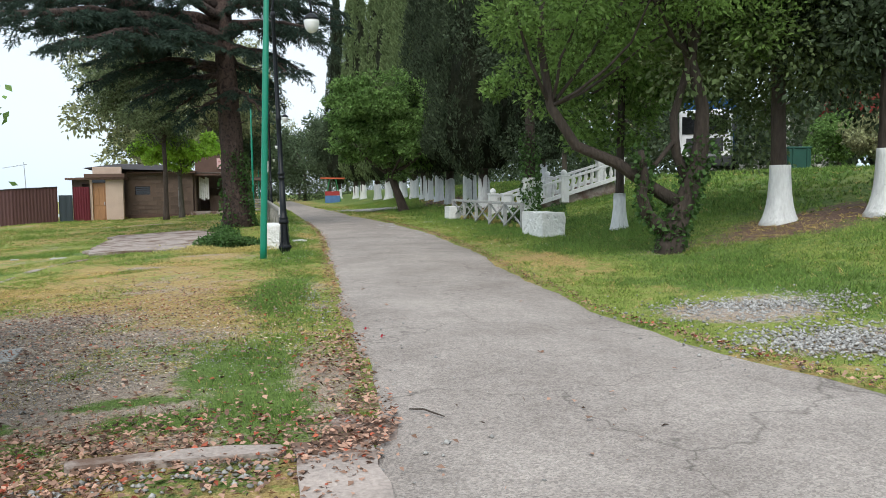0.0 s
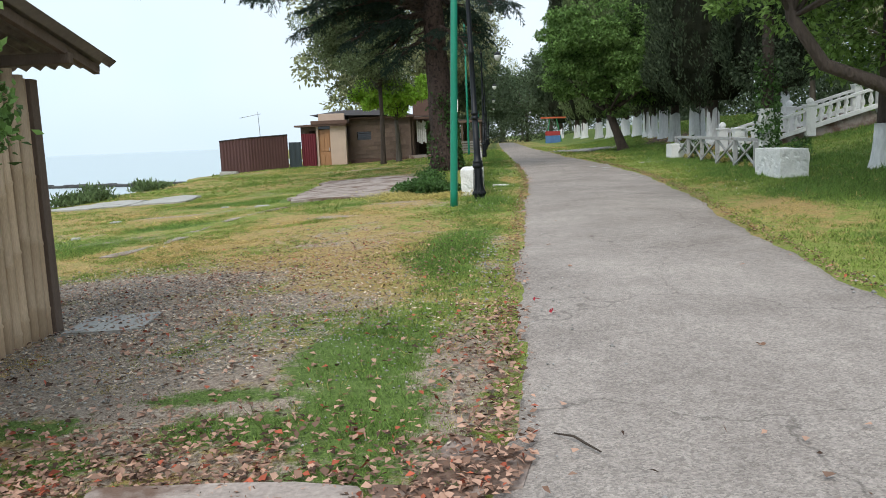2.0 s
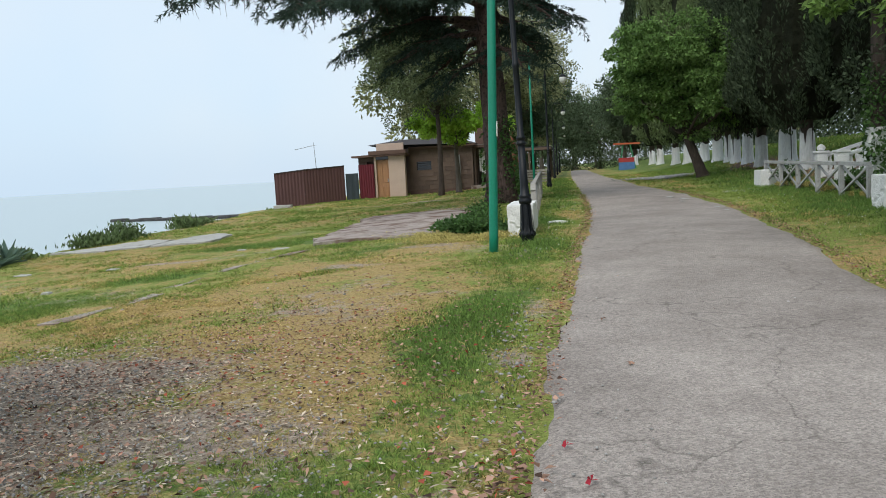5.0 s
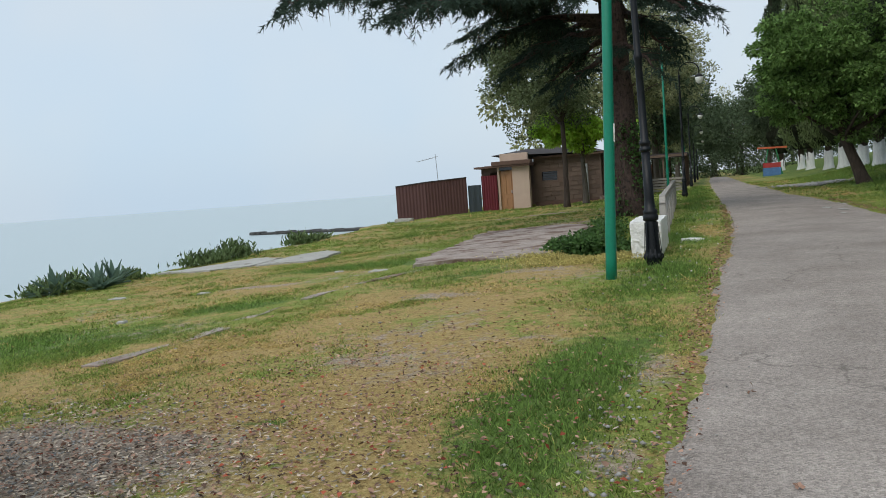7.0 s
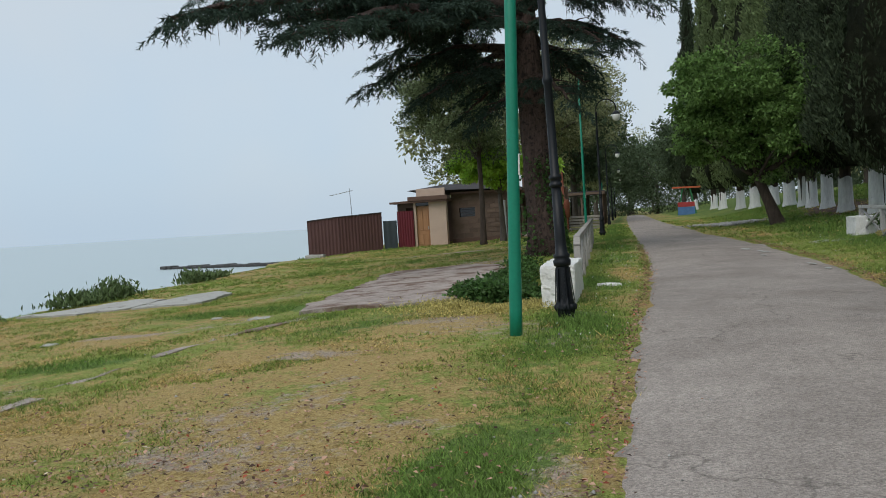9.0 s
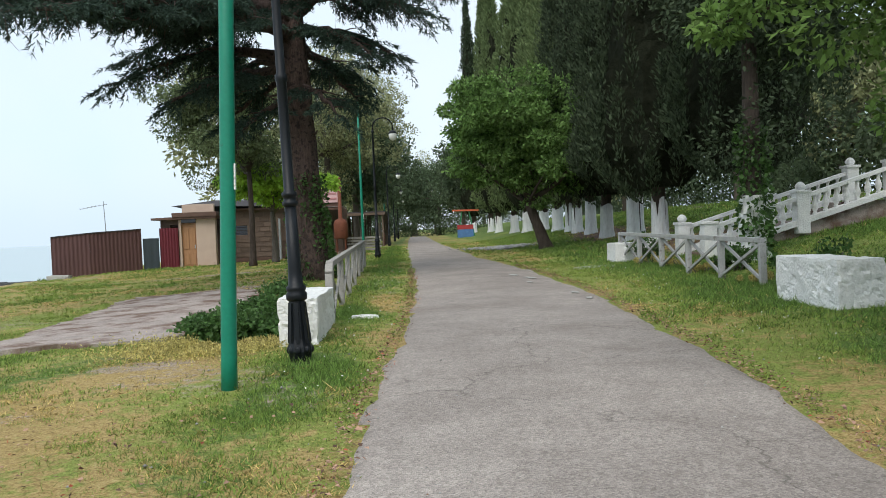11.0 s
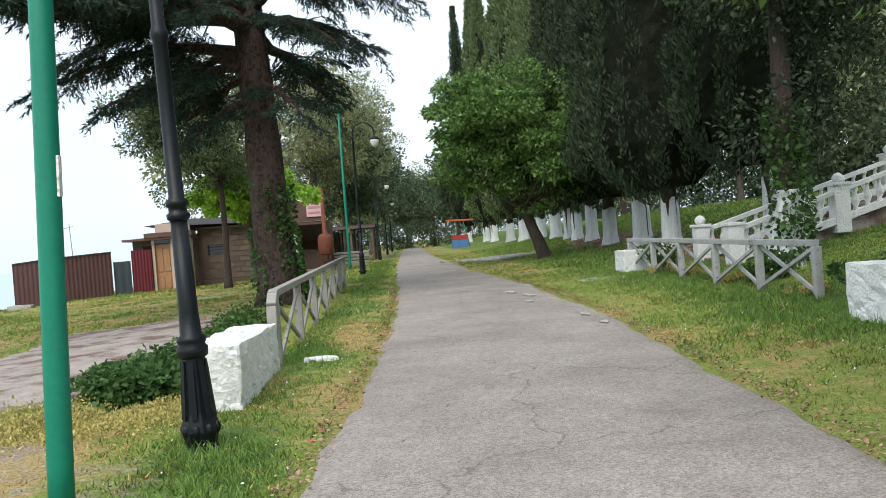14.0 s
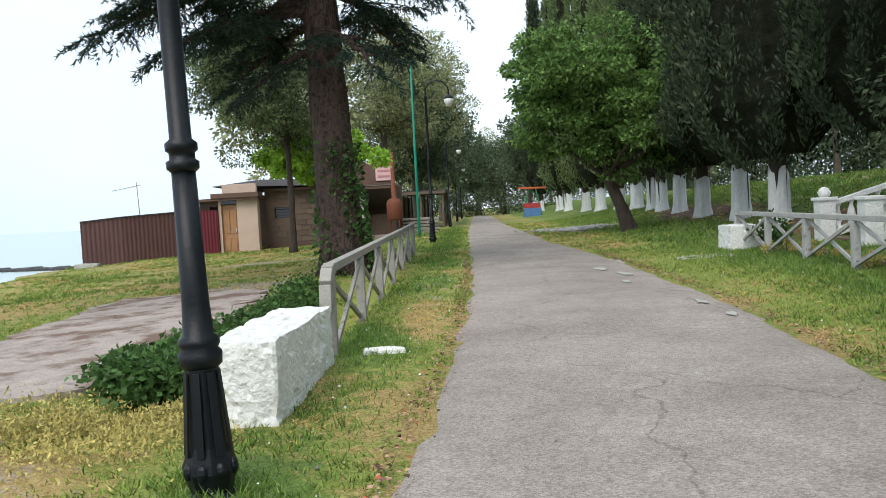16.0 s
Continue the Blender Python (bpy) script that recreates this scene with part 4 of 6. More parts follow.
broad_tree("ivy_tree", 7.0, 23.9, "tall dark tree with ivy round its white foot", 12, (0.6, 0.3, 7.2), (2.4, 2.4, 5.2), M["leaf_cypress"], M["bark_dark"], 12, clumps=110, per=620, leaf_len=0.11, r0=0.18, fork=0.35, white=1.2, clump_r=0.36)


# ---- walls, rails, poles and lamps by the path ----
def green_pole(x, y, h):
    t = thing("green_pole", x, y, gz(x, y) - 0.05, "tall bright green painted steel pole in the grass", "pole", "green poles", ry=2.25)
    V, Fs = lathe([(0.064, 0), (0.062, 0.3), (0.058, 2.2), (0.055, 4.0), (0.048, 4.02), (0.045, h - 0.04), (0.02, h)], 16)
    raw("shaft", V, Fs, M["green_paint"], t, smooth=True)
    bm = bmesh.new()
    box(bm, (0.061, -0.015, 1.72), (0.012, 0.035, 0.2), 0)
    part("paper_strip", bm, M["white"], t, "torn white paper strip")
    return t


def street_lamp(x, y):
    t = thing("street_lamp", x, y, gz(x, y) - 0.03, "black cast-iron street lamp with a milky hanging globe", "street lamp", "street lamps")
    V, Fs = lathe([(0.115, 0), (0.118, 0.03), (0.088, 0.06), (0.098, 0.09), (0.118, 0.16), (0.112, 0.20), (0.092, 0.27), (0.080, 0.45), (0.073, 0.62)], 8)
    raw("base", V, Fs, M["black_iron"], t)
    # raised panels round the foot, each ending in a rounded tab
    for k in range(8):
        ca, sa = math.cos(k * math.pi / 4), math.sin(k * math.pi / 4)
        bm = bmesh.new()
        beam(bm, (0.103 * ca, 0.103 * sa, 0.235), (0.075 * ca, 0.075 * sa, 0.60), 0.032, 0.009)
        r = bmesh.ops.create_uvsphere(bm, u_segments=10, v_segments=6, radius=0.03)
        bmesh.ops.scale(bm, vec=(0.9, 0.9, 1.3), verts=r["verts"])
        bmesh.ops.translate(bm, vec=(0.100 * ca, 0.100 * sa, 0.17), verts=r["verts"])
        part("base_panel", bm, M["black_iron"], t)
    V, Fs = lathe([(0.075, 0.615), (0.093, 0.63), (0.097, 0.68), (0.080, 0.70), (0.090, 0.72), (0.090, 0.745), (0.068, 0.76), (0.060, 0.9), (0.052, 1.48)], 18)
    raw("lower_shaft", V, Fs, M["black_iron"], t, smooth=True)
    V, Fs = lathe([(0.053, 1.475), (0.070, 1.49), (0.072, 1.52), (0.056, 1.53), (0.056, 1.56), (0.070, 1.57), (0.070, 1.60), (0.048, 1.62), (0.045, 2.6), (0.056, 2.62), (0.056, 2.66), (0.042, 2.69), (0.036, 4.55), (0.05, 4.57), (0.05, 4.62), (0.03, 4.66)], 18)
    raw("upper_shaft", V, Fs, M["black_iron"], t, smooth=True)
    pts = [(0, 0, 4.6)]
    for k in range(13):
        a = math.pi - math.pi * k / 12
        pts.append((0.36 + 0.36 * math.cos(a), 0, 4.75 + 0.34 * math.sin(a)))
    pts.append((0.72, 0, 4.62))
    V, Fs = tube(pts, [0.022] * len(pts), 8)
    raw("arm", V, Fs, M["black_iron"], t, smooth=True)
    V, Fs = lathe([(0.03, 4.64), (0.10, 4.60), (0.15, 4.54), (0.16, 4.51), (0.14, 4.50)], 18)
    V = [(a + 0.72, b, c) for a, b, c in V]
    raw("cap", V, Fs, M["black_iron"], t, smooth=True)
    V, Fs = lathe([(0.145, 4.505), (0.15, 4.45), (0.13, 4.36), (0.09, 4.29), (0.03, 4.26)], 18)
    V = [(a + 0.72, b, c) for a, b, c in V]
    raw("globe", V, Fs, M["lamp_glass"], t, "milky white glass globe", smooth=True)
    return t


pole = green_pole(-0.785, 15.5, 7.2)
for x, y in ((-1.6, 45.2), (-1.8, 78)):
    copy_thing(pole, pose(x, y, gz(x, y) - 0.05))
lamp = street_lamp(-0.375, 16.58)
lamp.matrix_world = pose(-0.375, 16.58, gz(-0.375, 16.58) - 0.03, 0, -1.4, 0)
for x, y in ((-0.65, 38.2), (-0.9, 59.8), (-1.1, 81.5), (-1.2, 103)):
    copy_thing(lamp, pose(x, y, gz(x, y) - 0.03))


def rough_block(name, x, y, w, l, h, label, seed, mat="white", sink=0.25, rz=0.0):
    """A rough rendered masonry block with rounded, uneven edges."""
    bm = bmesh.new()
    bmesh.ops.create_cube(bm, size=1.0)
    bmesh.ops.scale(bm, vec=(w, l, h + sink), verts=bm.verts)
    bmesh.ops.subdivide_edges(bm, edges=list(bm.edges), cuts=22 if h > 0.3 else 7, use_grid_fill=True)
    bmesh.ops.smooth_vert(bm, verts=bm.verts, factor=0.5, use_axis_x=True, use_axis_y=True, use_axis_z=True)
    bm.normal_update()
    noise.seed_set(seed)
    for v in bm.verts:
        p = v.co.copy()
        v.co += Vector((noise.noise(p * 3.1), noise.noise(p * 3.1 + Vector((9, 0, 0))), noise.noise(p * 3.1 + Vector((0, 9, 0))))) * 0.014
        v.co += v.normal * (noise.noise(p * 7.0) * 0.012 + max(0.0, noise.noise(p * 13.0) - 0.25) * -0.06 + noise.noise(p * 27.0) * 0.006)
    bmesh.ops.translate(bm, vec=(0, 0, (h - sink) / 2), verts=bm.verts)
    ob = part(name, bm, M[mat])
    ob.matrix_world = pose(x, y, gz(x, y), 0, 0, rz)
    return tagged(ob, label, "parapet block", "parapet blocks")


rough_block("parapet_block", -0.55, 18.5, 0.42, 1.75, 0.52, "rough whitewashed masonry parapet block beside the path", 3)
rough_block("parapet_block", 5.55, 18.5, 0.55, 1.5, 0.56, "rough whitewashed masonry parapet block beside the path", 5)
rough_block("parapet_block", 5.65, 28.2, 0.55, 0.8, 0.46, "small whitewashed masonry block by the railing", 6)
rough_block("parapet_block", 6.4, 28.6, 0.35, 0.4, 0.42, "small whitewashed masonry block by the railing", 8)
rough_block("kerb_stone", 0.02, 19.75, 0.34, 0.16, 0.07, "pale loose kerb stone lying in the grass", 7, sink=0.05, rz=8)


def cross_rail(name, a, b, bays, h, mat, label, curved=False):
    """A concrete railing: posts, a top rail and crossed braces in each bay."""
    za, zb = gz(*a), gz(*b)
    t = thing(name, a[0], a[1], za, label, "railing")
    A, B = Vector((0, 0, 0)), Vector((b[0] - a[0], b[1] - a[1], zb - za))
    d = B / bays
    up = Vector((0, 0, 1))
    side = d.cross(up).normalized()
    bm = bmesh.new()
    if curved:
        pts = [A + up * (h - 0.35) - d.normalized() * 0.20, A + up * (h - 0.12) - d.normalized() * 0.17, A + up * (h - 0.02) - d.normalized() * 0.05]
        for p, q in zip(pts, pts[1:] + [A + up * h + d.normalized() * 0.1]):
            beam(bm, p, q, 0.10, 0.09)
    beam(bm, A + up * h, B + up * h + d.normalized() * 0.06, 0.09, 0.075)
    part("top_rail", bm, M[mat], t)
    for k in range(bays + 1):
        bm = bmesh.new()
        p = A + d * k
        box(bm, p + up * (h / 2 - 0.2), (0.095, 0.095, h + 0.32), math.degrees(math.atan2(d.y, d.x)), 0.012)
        part("post", bm, M[mat], t)
    for k in range(bays):
        for s, (z0, z1) in ((1, (0.06, h - 0.05)), (-1, (h - 0.05, 0.06))):
            bm = bmesh.new()
            beam(bm, A + d * k + up * z0 + side * 0.02 * s, A + d * (k + 1) + up * z1 + side * 0.02 * s, 0.035, 0.048)
            part("brace", bm, M[mat], t)
    return t


cross_rail("bridge_railing", (-0.42, 19.75), (-0.77, 32.3), 6, 0.76, "rail_old", "weathered grey concrete railing with crossed braces", True)
cross_rail("bridge_railing", (5.75, 20.7), (5.62, 28.2), 5, 0.68, "rail_grey", "flaking grey-white railing with crossed braces")


# ---- steps with balustrades up the bank ----
def stairs():
    t = thing("staircase", 6.75, 25.5, 0.0, "concrete steps up the bank between white balustrades", "stairs")
    bm_n = 9
    z0 = gz(6.75, 25.5)
    for k in range(bm_n):
        bm = bmesh.new()
        box(bm, (k * 0.42 + 0.21, 0.8, z0 + 0.05 + k * 0.122 - 0.35), (0.46, 1.5, 0.8), 0, 0.015)
        part("step", bm, M["concrete"], t)
    for y in (0.0, 1.6):
        b = thing("balustrade", 6.75, 25.5 + y, 0.0, "white balustrade with turned balusters along the steps", "balustrade", "stair balustrades")
        slope = 0.29
        for k in range(3):
            bm = bmesh.new()
            x = k * 1.95
            box(bm, (x, 0, z0 + x * slope + 0.30), (0.27, 0.27, 0.85), 0, 0.02)
            box(bm, (x, 0, z0 + x * slope + 0.74), (0.33, 0.33, 0.06), 0, 0.015)
            part("newel", bm, M["white"], b)
            if k == 0 and y == 0.0:
                continue
            V, Fs = lathe([(0.05, 0), (0.09, 0.03), (0.11, 0.09), (0.07, 0.15), (0.02, 0.18)], 12)
            raw("finial", [(u + x, v, w + z0 + x * slope + 0.765) for u, v, w in V], Fs, M["white"], b, smooth=True)
        bm = bmesh.new()
        beam(bm, (0, 0, z0 + 0.62), (3.9, 0, z0 + 0.62 + 3.9 * slope), 0.15, 0.08)
        part("handrail", bm, M["white"], b)
        bm = bmesh.new()
        beam(bm, (0, 0, z0 + 0.12), (3.9, 0, z0 + 0.12 + 3.9 * slope), 0.20, 0.12)
        part("base_rail", bm, M["white"], b)
        V, Fs = lathe([(0.05, 0), (0.05, 0.04), (0.035, 0.07), (0.07, 0.15), (0.065, 0.21), (0.035, 0.31), (0.03, 0.37), (0.05, 0.40), (0.05, 0.43)], 10)
        me = None
        for k in range(16):
            x = 0.22 + k * 0.225
            if min(abs(x - 1.95 * q) for q in range(3)) < 0.2:
                continue
            if me is None:
                ob = raw("baluster", V, Fs, M["white"], b, smooth=True)
                me = ob.data
            else:
                ob = new("baluster", me)
                ob.parent = b
            ob.location = (x, 0, z0 + 0.16 + x * slope)


stairs()


# ---- fence, shed and kiosks by the shore ----
M["fence_brown"] = material("brown_sheet_metal", (0.092, 0.043, 0.041), 0.6, 0.15, 1.5, 30, 0.1, spots=(0.13, 0.07, 0.05), spot_amount=0.34, spot_scale=2)
M["fence_grey"] = material("blue_grey_sheet_metal", (0.055, 0.07, 0.085), 0.55, 0.15, 2, 30, 0.1)
M["gate_red"] = material("dark_red_sheet_metal", (0.12, 0.014, 0.024), 0.5, 0.15, 2, 30, 0.1)
M["brick_wall"] = material("brown_block_wall", (0.135, 0.095, 0.075), 0.95, 0.25, 2.5, 40, 0.5, spots=(0.09, 0.07, 0.055), spot_amount=0.42, spot_scale=1.5)
M["brick_piece"] = material("brown_wall_blocks", (0.13, 0.093, 0.073), 0.95, 0.25, 4, 40, 0.6, per_object=0.2)
M["plaster"] = material("cream_plaster", (0.48, 0.37, 0.30), 0.9, 0.12, 2, 30, 0.3, spots=(0.40, 0.30, 0.23), spot_amount=0.38)
M["door_wood"] = material("orange_varnished_wood", (0.33, 0.17, 0.08), 0.5, 0.25, 3, 40, 0.2, stretch=(6, 6, 0.7))
M["roof_dark"] = material("dark_roof_sheet", (0.045, 0.04, 0.042), 0.85, 0.25, 2, 20, 0.3)
M["roof_trim"] = material("brown_roof_edge", (0.11, 0.065, 0.05), 0.8, 0.2, 3, 30, 0.2)
M["glass_dark"] = material("dark_window_glass", (0.01, 0.011, 0.012), 0.08, 0.05, 3, 20, 0, spec=0.6)
M["rust"] = material("rusted_steel", (0.17, 0.055, 0.03), 0.8, 0.3, 5, 40, 0.4, spots=(0.08, 0.03, 0.02), spot_amount=0.4)
M["wood_old"] = material("weathered_timber", (0.12, 0.085, 0.065), 0.9, 0.3, 4, 40, 0.4, stretch=(5, 5, 0.6))
M["sign_pink"] = material("faded_pink_sign", (0.62, 0.42, 0.42), 0.7, 0.08, 3, 30, 0)
M["sign_red"] = material("faded_red_letters", (0.46, 0.22, 0.22), 0.7, 0.08, 3, 30, 0)
M["steel"] = material("galvanised_pipe", (0.42, 0.44, 0.46), 0.45, 0.1, 4, 40, 0.1, metal=0.6)
M["bamboo"] = material("bamboo_canes", (0.47, 0.345, 0.23), 0.65, 0.22, 3, 40, 0.3, per_object=0.22, stretch=(4, 4, 0.6), spots=(0.16, 0.10, 0.065), spot_amount=0.36, spot_scale=4)
M["tin"] = material("grey_corrugated_tin", (0.16, 0.135, 0.12), 0.6, 0.25, 2, 25, 0.2, spots=(0.055, 0.045, 0.04), spot_amount=0.45, spot_scale=1.6)
M["orange"] = material("orange_beam_paint", (0.55, 0.13, 0.05), 0.6, 0.1, 3, 30, 0.1)
M["cart_green"] = material("green_frame_paint", (0.03, 0.22, 0.08), 0.5, 0.1, 3, 30, 0.1)
M["cart_red"] = material("red_panel_paint", (0.42, 0.05, 0.05), 0.6, 0.1, 3, 30, 0)
M["cart_blue"] = material("blue_panel_paint", (0.09, 0.20, 0.42), 0.6, 0.2, 3, 8, 0)
M["truck_white"] = material("white_cab_paint", (0.62, 0.64, 0.66), 0.35, 0.05, 2, 20, 0)
M["truck_blue"] = material("blue_container_paint", (0.02, 0.10, 0.27), 0.5, 0.12, 2, 20, 0.1)
M["rubber"] = material("black_rubber", (0.012, 0.012, 0.013), 0.85, 0.15, 6, 40, 0.2)
M["dark_metal"] = material("dark_grille_plastic", (0.03, 0.032, 0.035), 0.5, 0.1, 6, 40, 0.1)
M["bin_green"] = material("dark_green_bin_steel", (0.015, 0.07, 0.05), 0.6, 0.2, 3, 30, 0.1)
M["red_wall"] = material("dark_red_cladding", (0.20, 0.022, 0.016), 0.7, 0.15, 2, 20, 0.1)
M["grey_wall"] = material("pale_grey_render", (0.42, 0.41, 0.39), 0.9, 0.12, 1, 20, 0.2)


def corrugated(a, b, z0a, z0b, z1a, z1b, pitch=0.16, amp=0.006):
    """An upright ribbed sheet from a to b, with thickness."""
    a, b = Vector((*a, 0)), Vector((*b, 0))
    d = b - a
    n = max(2, int(d.length / pitch * 4))
    side = Vector((-d.y, d.x, 0)).normalized()
    V, Fs = [], []
    for i in range(n + 1):
        t = i / n
        o = amp * (1 if (i % 4) in (1, 2) else -1)
        for s in (0, 0.004):
            p = a + d * t + side * (o + s)
            V += [(p.x, p.y, z0a + (z0b - z0a) * t), (p.x, p.y, z1a + (z1b - z1a) * t)]
    for i in range(n):
        k = i * 4
        Fs += [(k, k + 4, k + 5, k + 1), (k + 2, k + 3, k + 7, k + 6), (k + 1, k + 5, k + 7, k + 3)]
    return V, Fs


def metal_fence():
    t = thing("metal_fence", 0, 0, 0, "brown corrugated sheet-metal fence on the lawn's edge", "fence")
    P = [(-14.45, 43.1), (-13.1, 43.7), (-11.35, 45.0)]
    T = [1.50, 1.62, 1.72]
    for k in range(2):
        a, b = P[k], P[k + 1]
        V, Fs = corrugated(a, b, gz(*a) - 0.1, gz(*b) - 0.1, T[k], T[k + 1])
        raw("sheet", V, Fs, M["fence_brown"], t)
        bm = bmesh.new()
        beam(bm, (a[0], a[1], T[k] + 0.02), (b[0], b[1], T[k + 1] + 0.02), 0.07, 0.05)
        part("cap", bm, M["roof_dark"], t)
    V, Fs = corrugated((-11.33, 45.1), (-10.75, 45.5), -0.3, -0.3, 1.32, 1.32, 0.3)
    raw("grey_panel", V, Fs, M["fence_grey"], t, "blue-grey metal panel")
    V, Fs = corrugated((-10.75, 45.6), (-10.0, 45.9), -0.3, -0.3, 1.75, 1.75, 0.12)
    raw("gate", V, Fs, M["gate_red"], t, "dark red metal gate leaf")


metal_fence()


def shed():
    t = thing("shed", -9.0, 46.0, 0.0, "low brown block shed with a cream porch pillar", "shed")
    zb = gz(-8, 46) - 0.15
    def block(name, x0, x1, y0, y1, z0, z1, mat, label="", parent=t, bevel=0.01):
        bm = bmesh.new()
        box(bm, ((x0 + x1) / 2 + 9.0, (y0 + y1) / 2 - 46.0, (z0 + z1) / 2), (x1 - x0, y1 - y0, z1 - z0), 0, bevel)
        return part(name, bm, M[mat], parent, label)
    # walls round a window opening
    block("wall", -8.35, -7.95, 47.2, 47.45, zb, 2.45, "brick_wall")
    block("wall", -7.15, -4.9, 47.2, 47.45, zb, 2.45, "brick_wall")
    block("wall", -7.95, -7.15, 47.2, 47.45, zb, 1.30, "brick_wall")
    block("wall", -7.95, -7.15, 47.2, 47.45, 1.75, 2.45, "brick_wall")
    block("side_wall", -5.15, -4.9, 47.45, 52, zb, 2.45, "brick_wall")
    block("side_wall", -11.0, -10.75, 46.6, 52, zb, 2.2, "brick_wall")
    block("back_wall", -11.0, -4.9, 51.8, 52, zb, 2.45, "brick_wall")
    block("plinth", -8.35, -4.88, 47.16, 47.2, zb, 0.22, "roof_trim")
    w = block("window", -7.95, -7.15, 47.36, 47.40, 1.30, 1.75, "glass_dark", "dark barred window")
    for k in range(3):
        block("bar", -7.95, -7.15, 47.30, 47.32, 1.38 + k * 0.13, 1.41 + k * 0.13, "roof_dark", "", w, 0.002)
    block("front_wall", -10.75, -10.0, 46.3, 46.5, 1.9, 2.25, "brick_piece", "brick band over the gate")
    block("front_wall", -10.75, -10.45, 46.3, 46.5, zb, 1.9, "brick_piece")
    block("pillar", -9.22, -8.35, 46.0, 46.35, zb, 2.12, "plaster", "cream plastered pillar")
    block("jamb", -10.0, -9.88, 46.0, 46.35, zb, 2.12, "plaster")
    block("lintel", -9.88, -9.22, 46.0, 46.35, 1.96, 2.12, "glass_dark")
    d = block("door", -9.88, -9.22, 46.12, 46.17, zb, 1.94, "door_wood", "orange-brown panelled wooden door")
    for x0, x1 in ((-9.81, -9.58), (-9.52, -9.29)):
        for z0, z1 in ((0.05, 0.55), (0.75, 1.75)):
            block("panel", x0, x1, 46.095, 46.12, z0, z1, "door_wood", "", d, 0.012)
    block("handle", -9.32, -9.28, 46.05, 46.10, 0.78, 0.95, "steel", "", d)
    block("cornice", -11.15, -8.25, 45.75, 47.5, 2.12, 2.22, "roof_trim")
    block("cornice", -10.2, -8.2, 45.7, 46.4, 2.22, 2.42, "roof_trim")
    block("parapet", -9.9, -8.45, 46.3, 46.5, 2.42, 2.80, "plaster", "pale plastered parapet")
    block("eave", -8.3, -4.7, 46.9, 47.5, 2.45, 2.55, "roof_trim")
    V = [(-1.4, 0.4, 2.75), (4.3, 0.9, 2.56), (4.3, 6.2, 2.56), (-1.4, 6.2, 2.6), (0.0, 2.6, 3.05), (3.2, 2.6, 2.95)]
    raw("roof", V, [(0, 1, 5, 4), (1, 2, 5), (2, 3, 4, 5), (3, 0, 4), (3, 2, 1, 0)], M["roof_dark"], t, "dark pitched roof")
    V, Fs = tube([(3.4, 1.0, zb), (3.4, 1.0, 2.0)], [0.06, 0.06], 8)
    raw("downpipe", V, Fs, M["steel"], t, "pale grey pipe")
    # wall blocks proud of their joints
    me = None
    for r in range(9):
        for c in range(7):
            x, z = -4.9 - 0.32 - c * 0.46 - 0.2 * (r % 2), 0.36 + r * 0.235
            if -8.1 < x < -6.95 and 1.15 < z < 1.9 or x < -8.15:
                continue
            if me is None:
                bm = bmesh.new()
                box(bm, (0, 0, 0), (0.43, 0.03, 0.205), 0, 0.006)
                ob = part("block", bm, M["brick_piece"], t)
                me = ob.data
            else:
                ob = new("block", me)
                ob.parent = t
            ob.location = (x + 9.0, 1.19, z)


shed()


def antenna():
    t = thing("antenna", -12.7, 44.4, 0.5, "thin television aerial on a mast behind the fence", "antenna")
    V, Fs = tube([(0.15, 0, -0.8), (0.05, 0, 1.2), (0, 0, 2.5)], [0.022, 0.02, 0.015], 6)
    raw("mast", V, Fs, M["steel"], t)
    bm = bmesh.new()
    beam(bm, (-1.0, 0, 2.2), (0.15, 0, 2.38), 0.025, 0.025)
    for k in range(7):
        x = -0.95 + k * 0.17
        beam(bm, (x, -0.22, 2.21 + k * 0.027), (x, 0.22, 2.21 + k * 0.027), 0.012, 0.012)
    part("aerial", bm, M["steel"], t)


antenna()


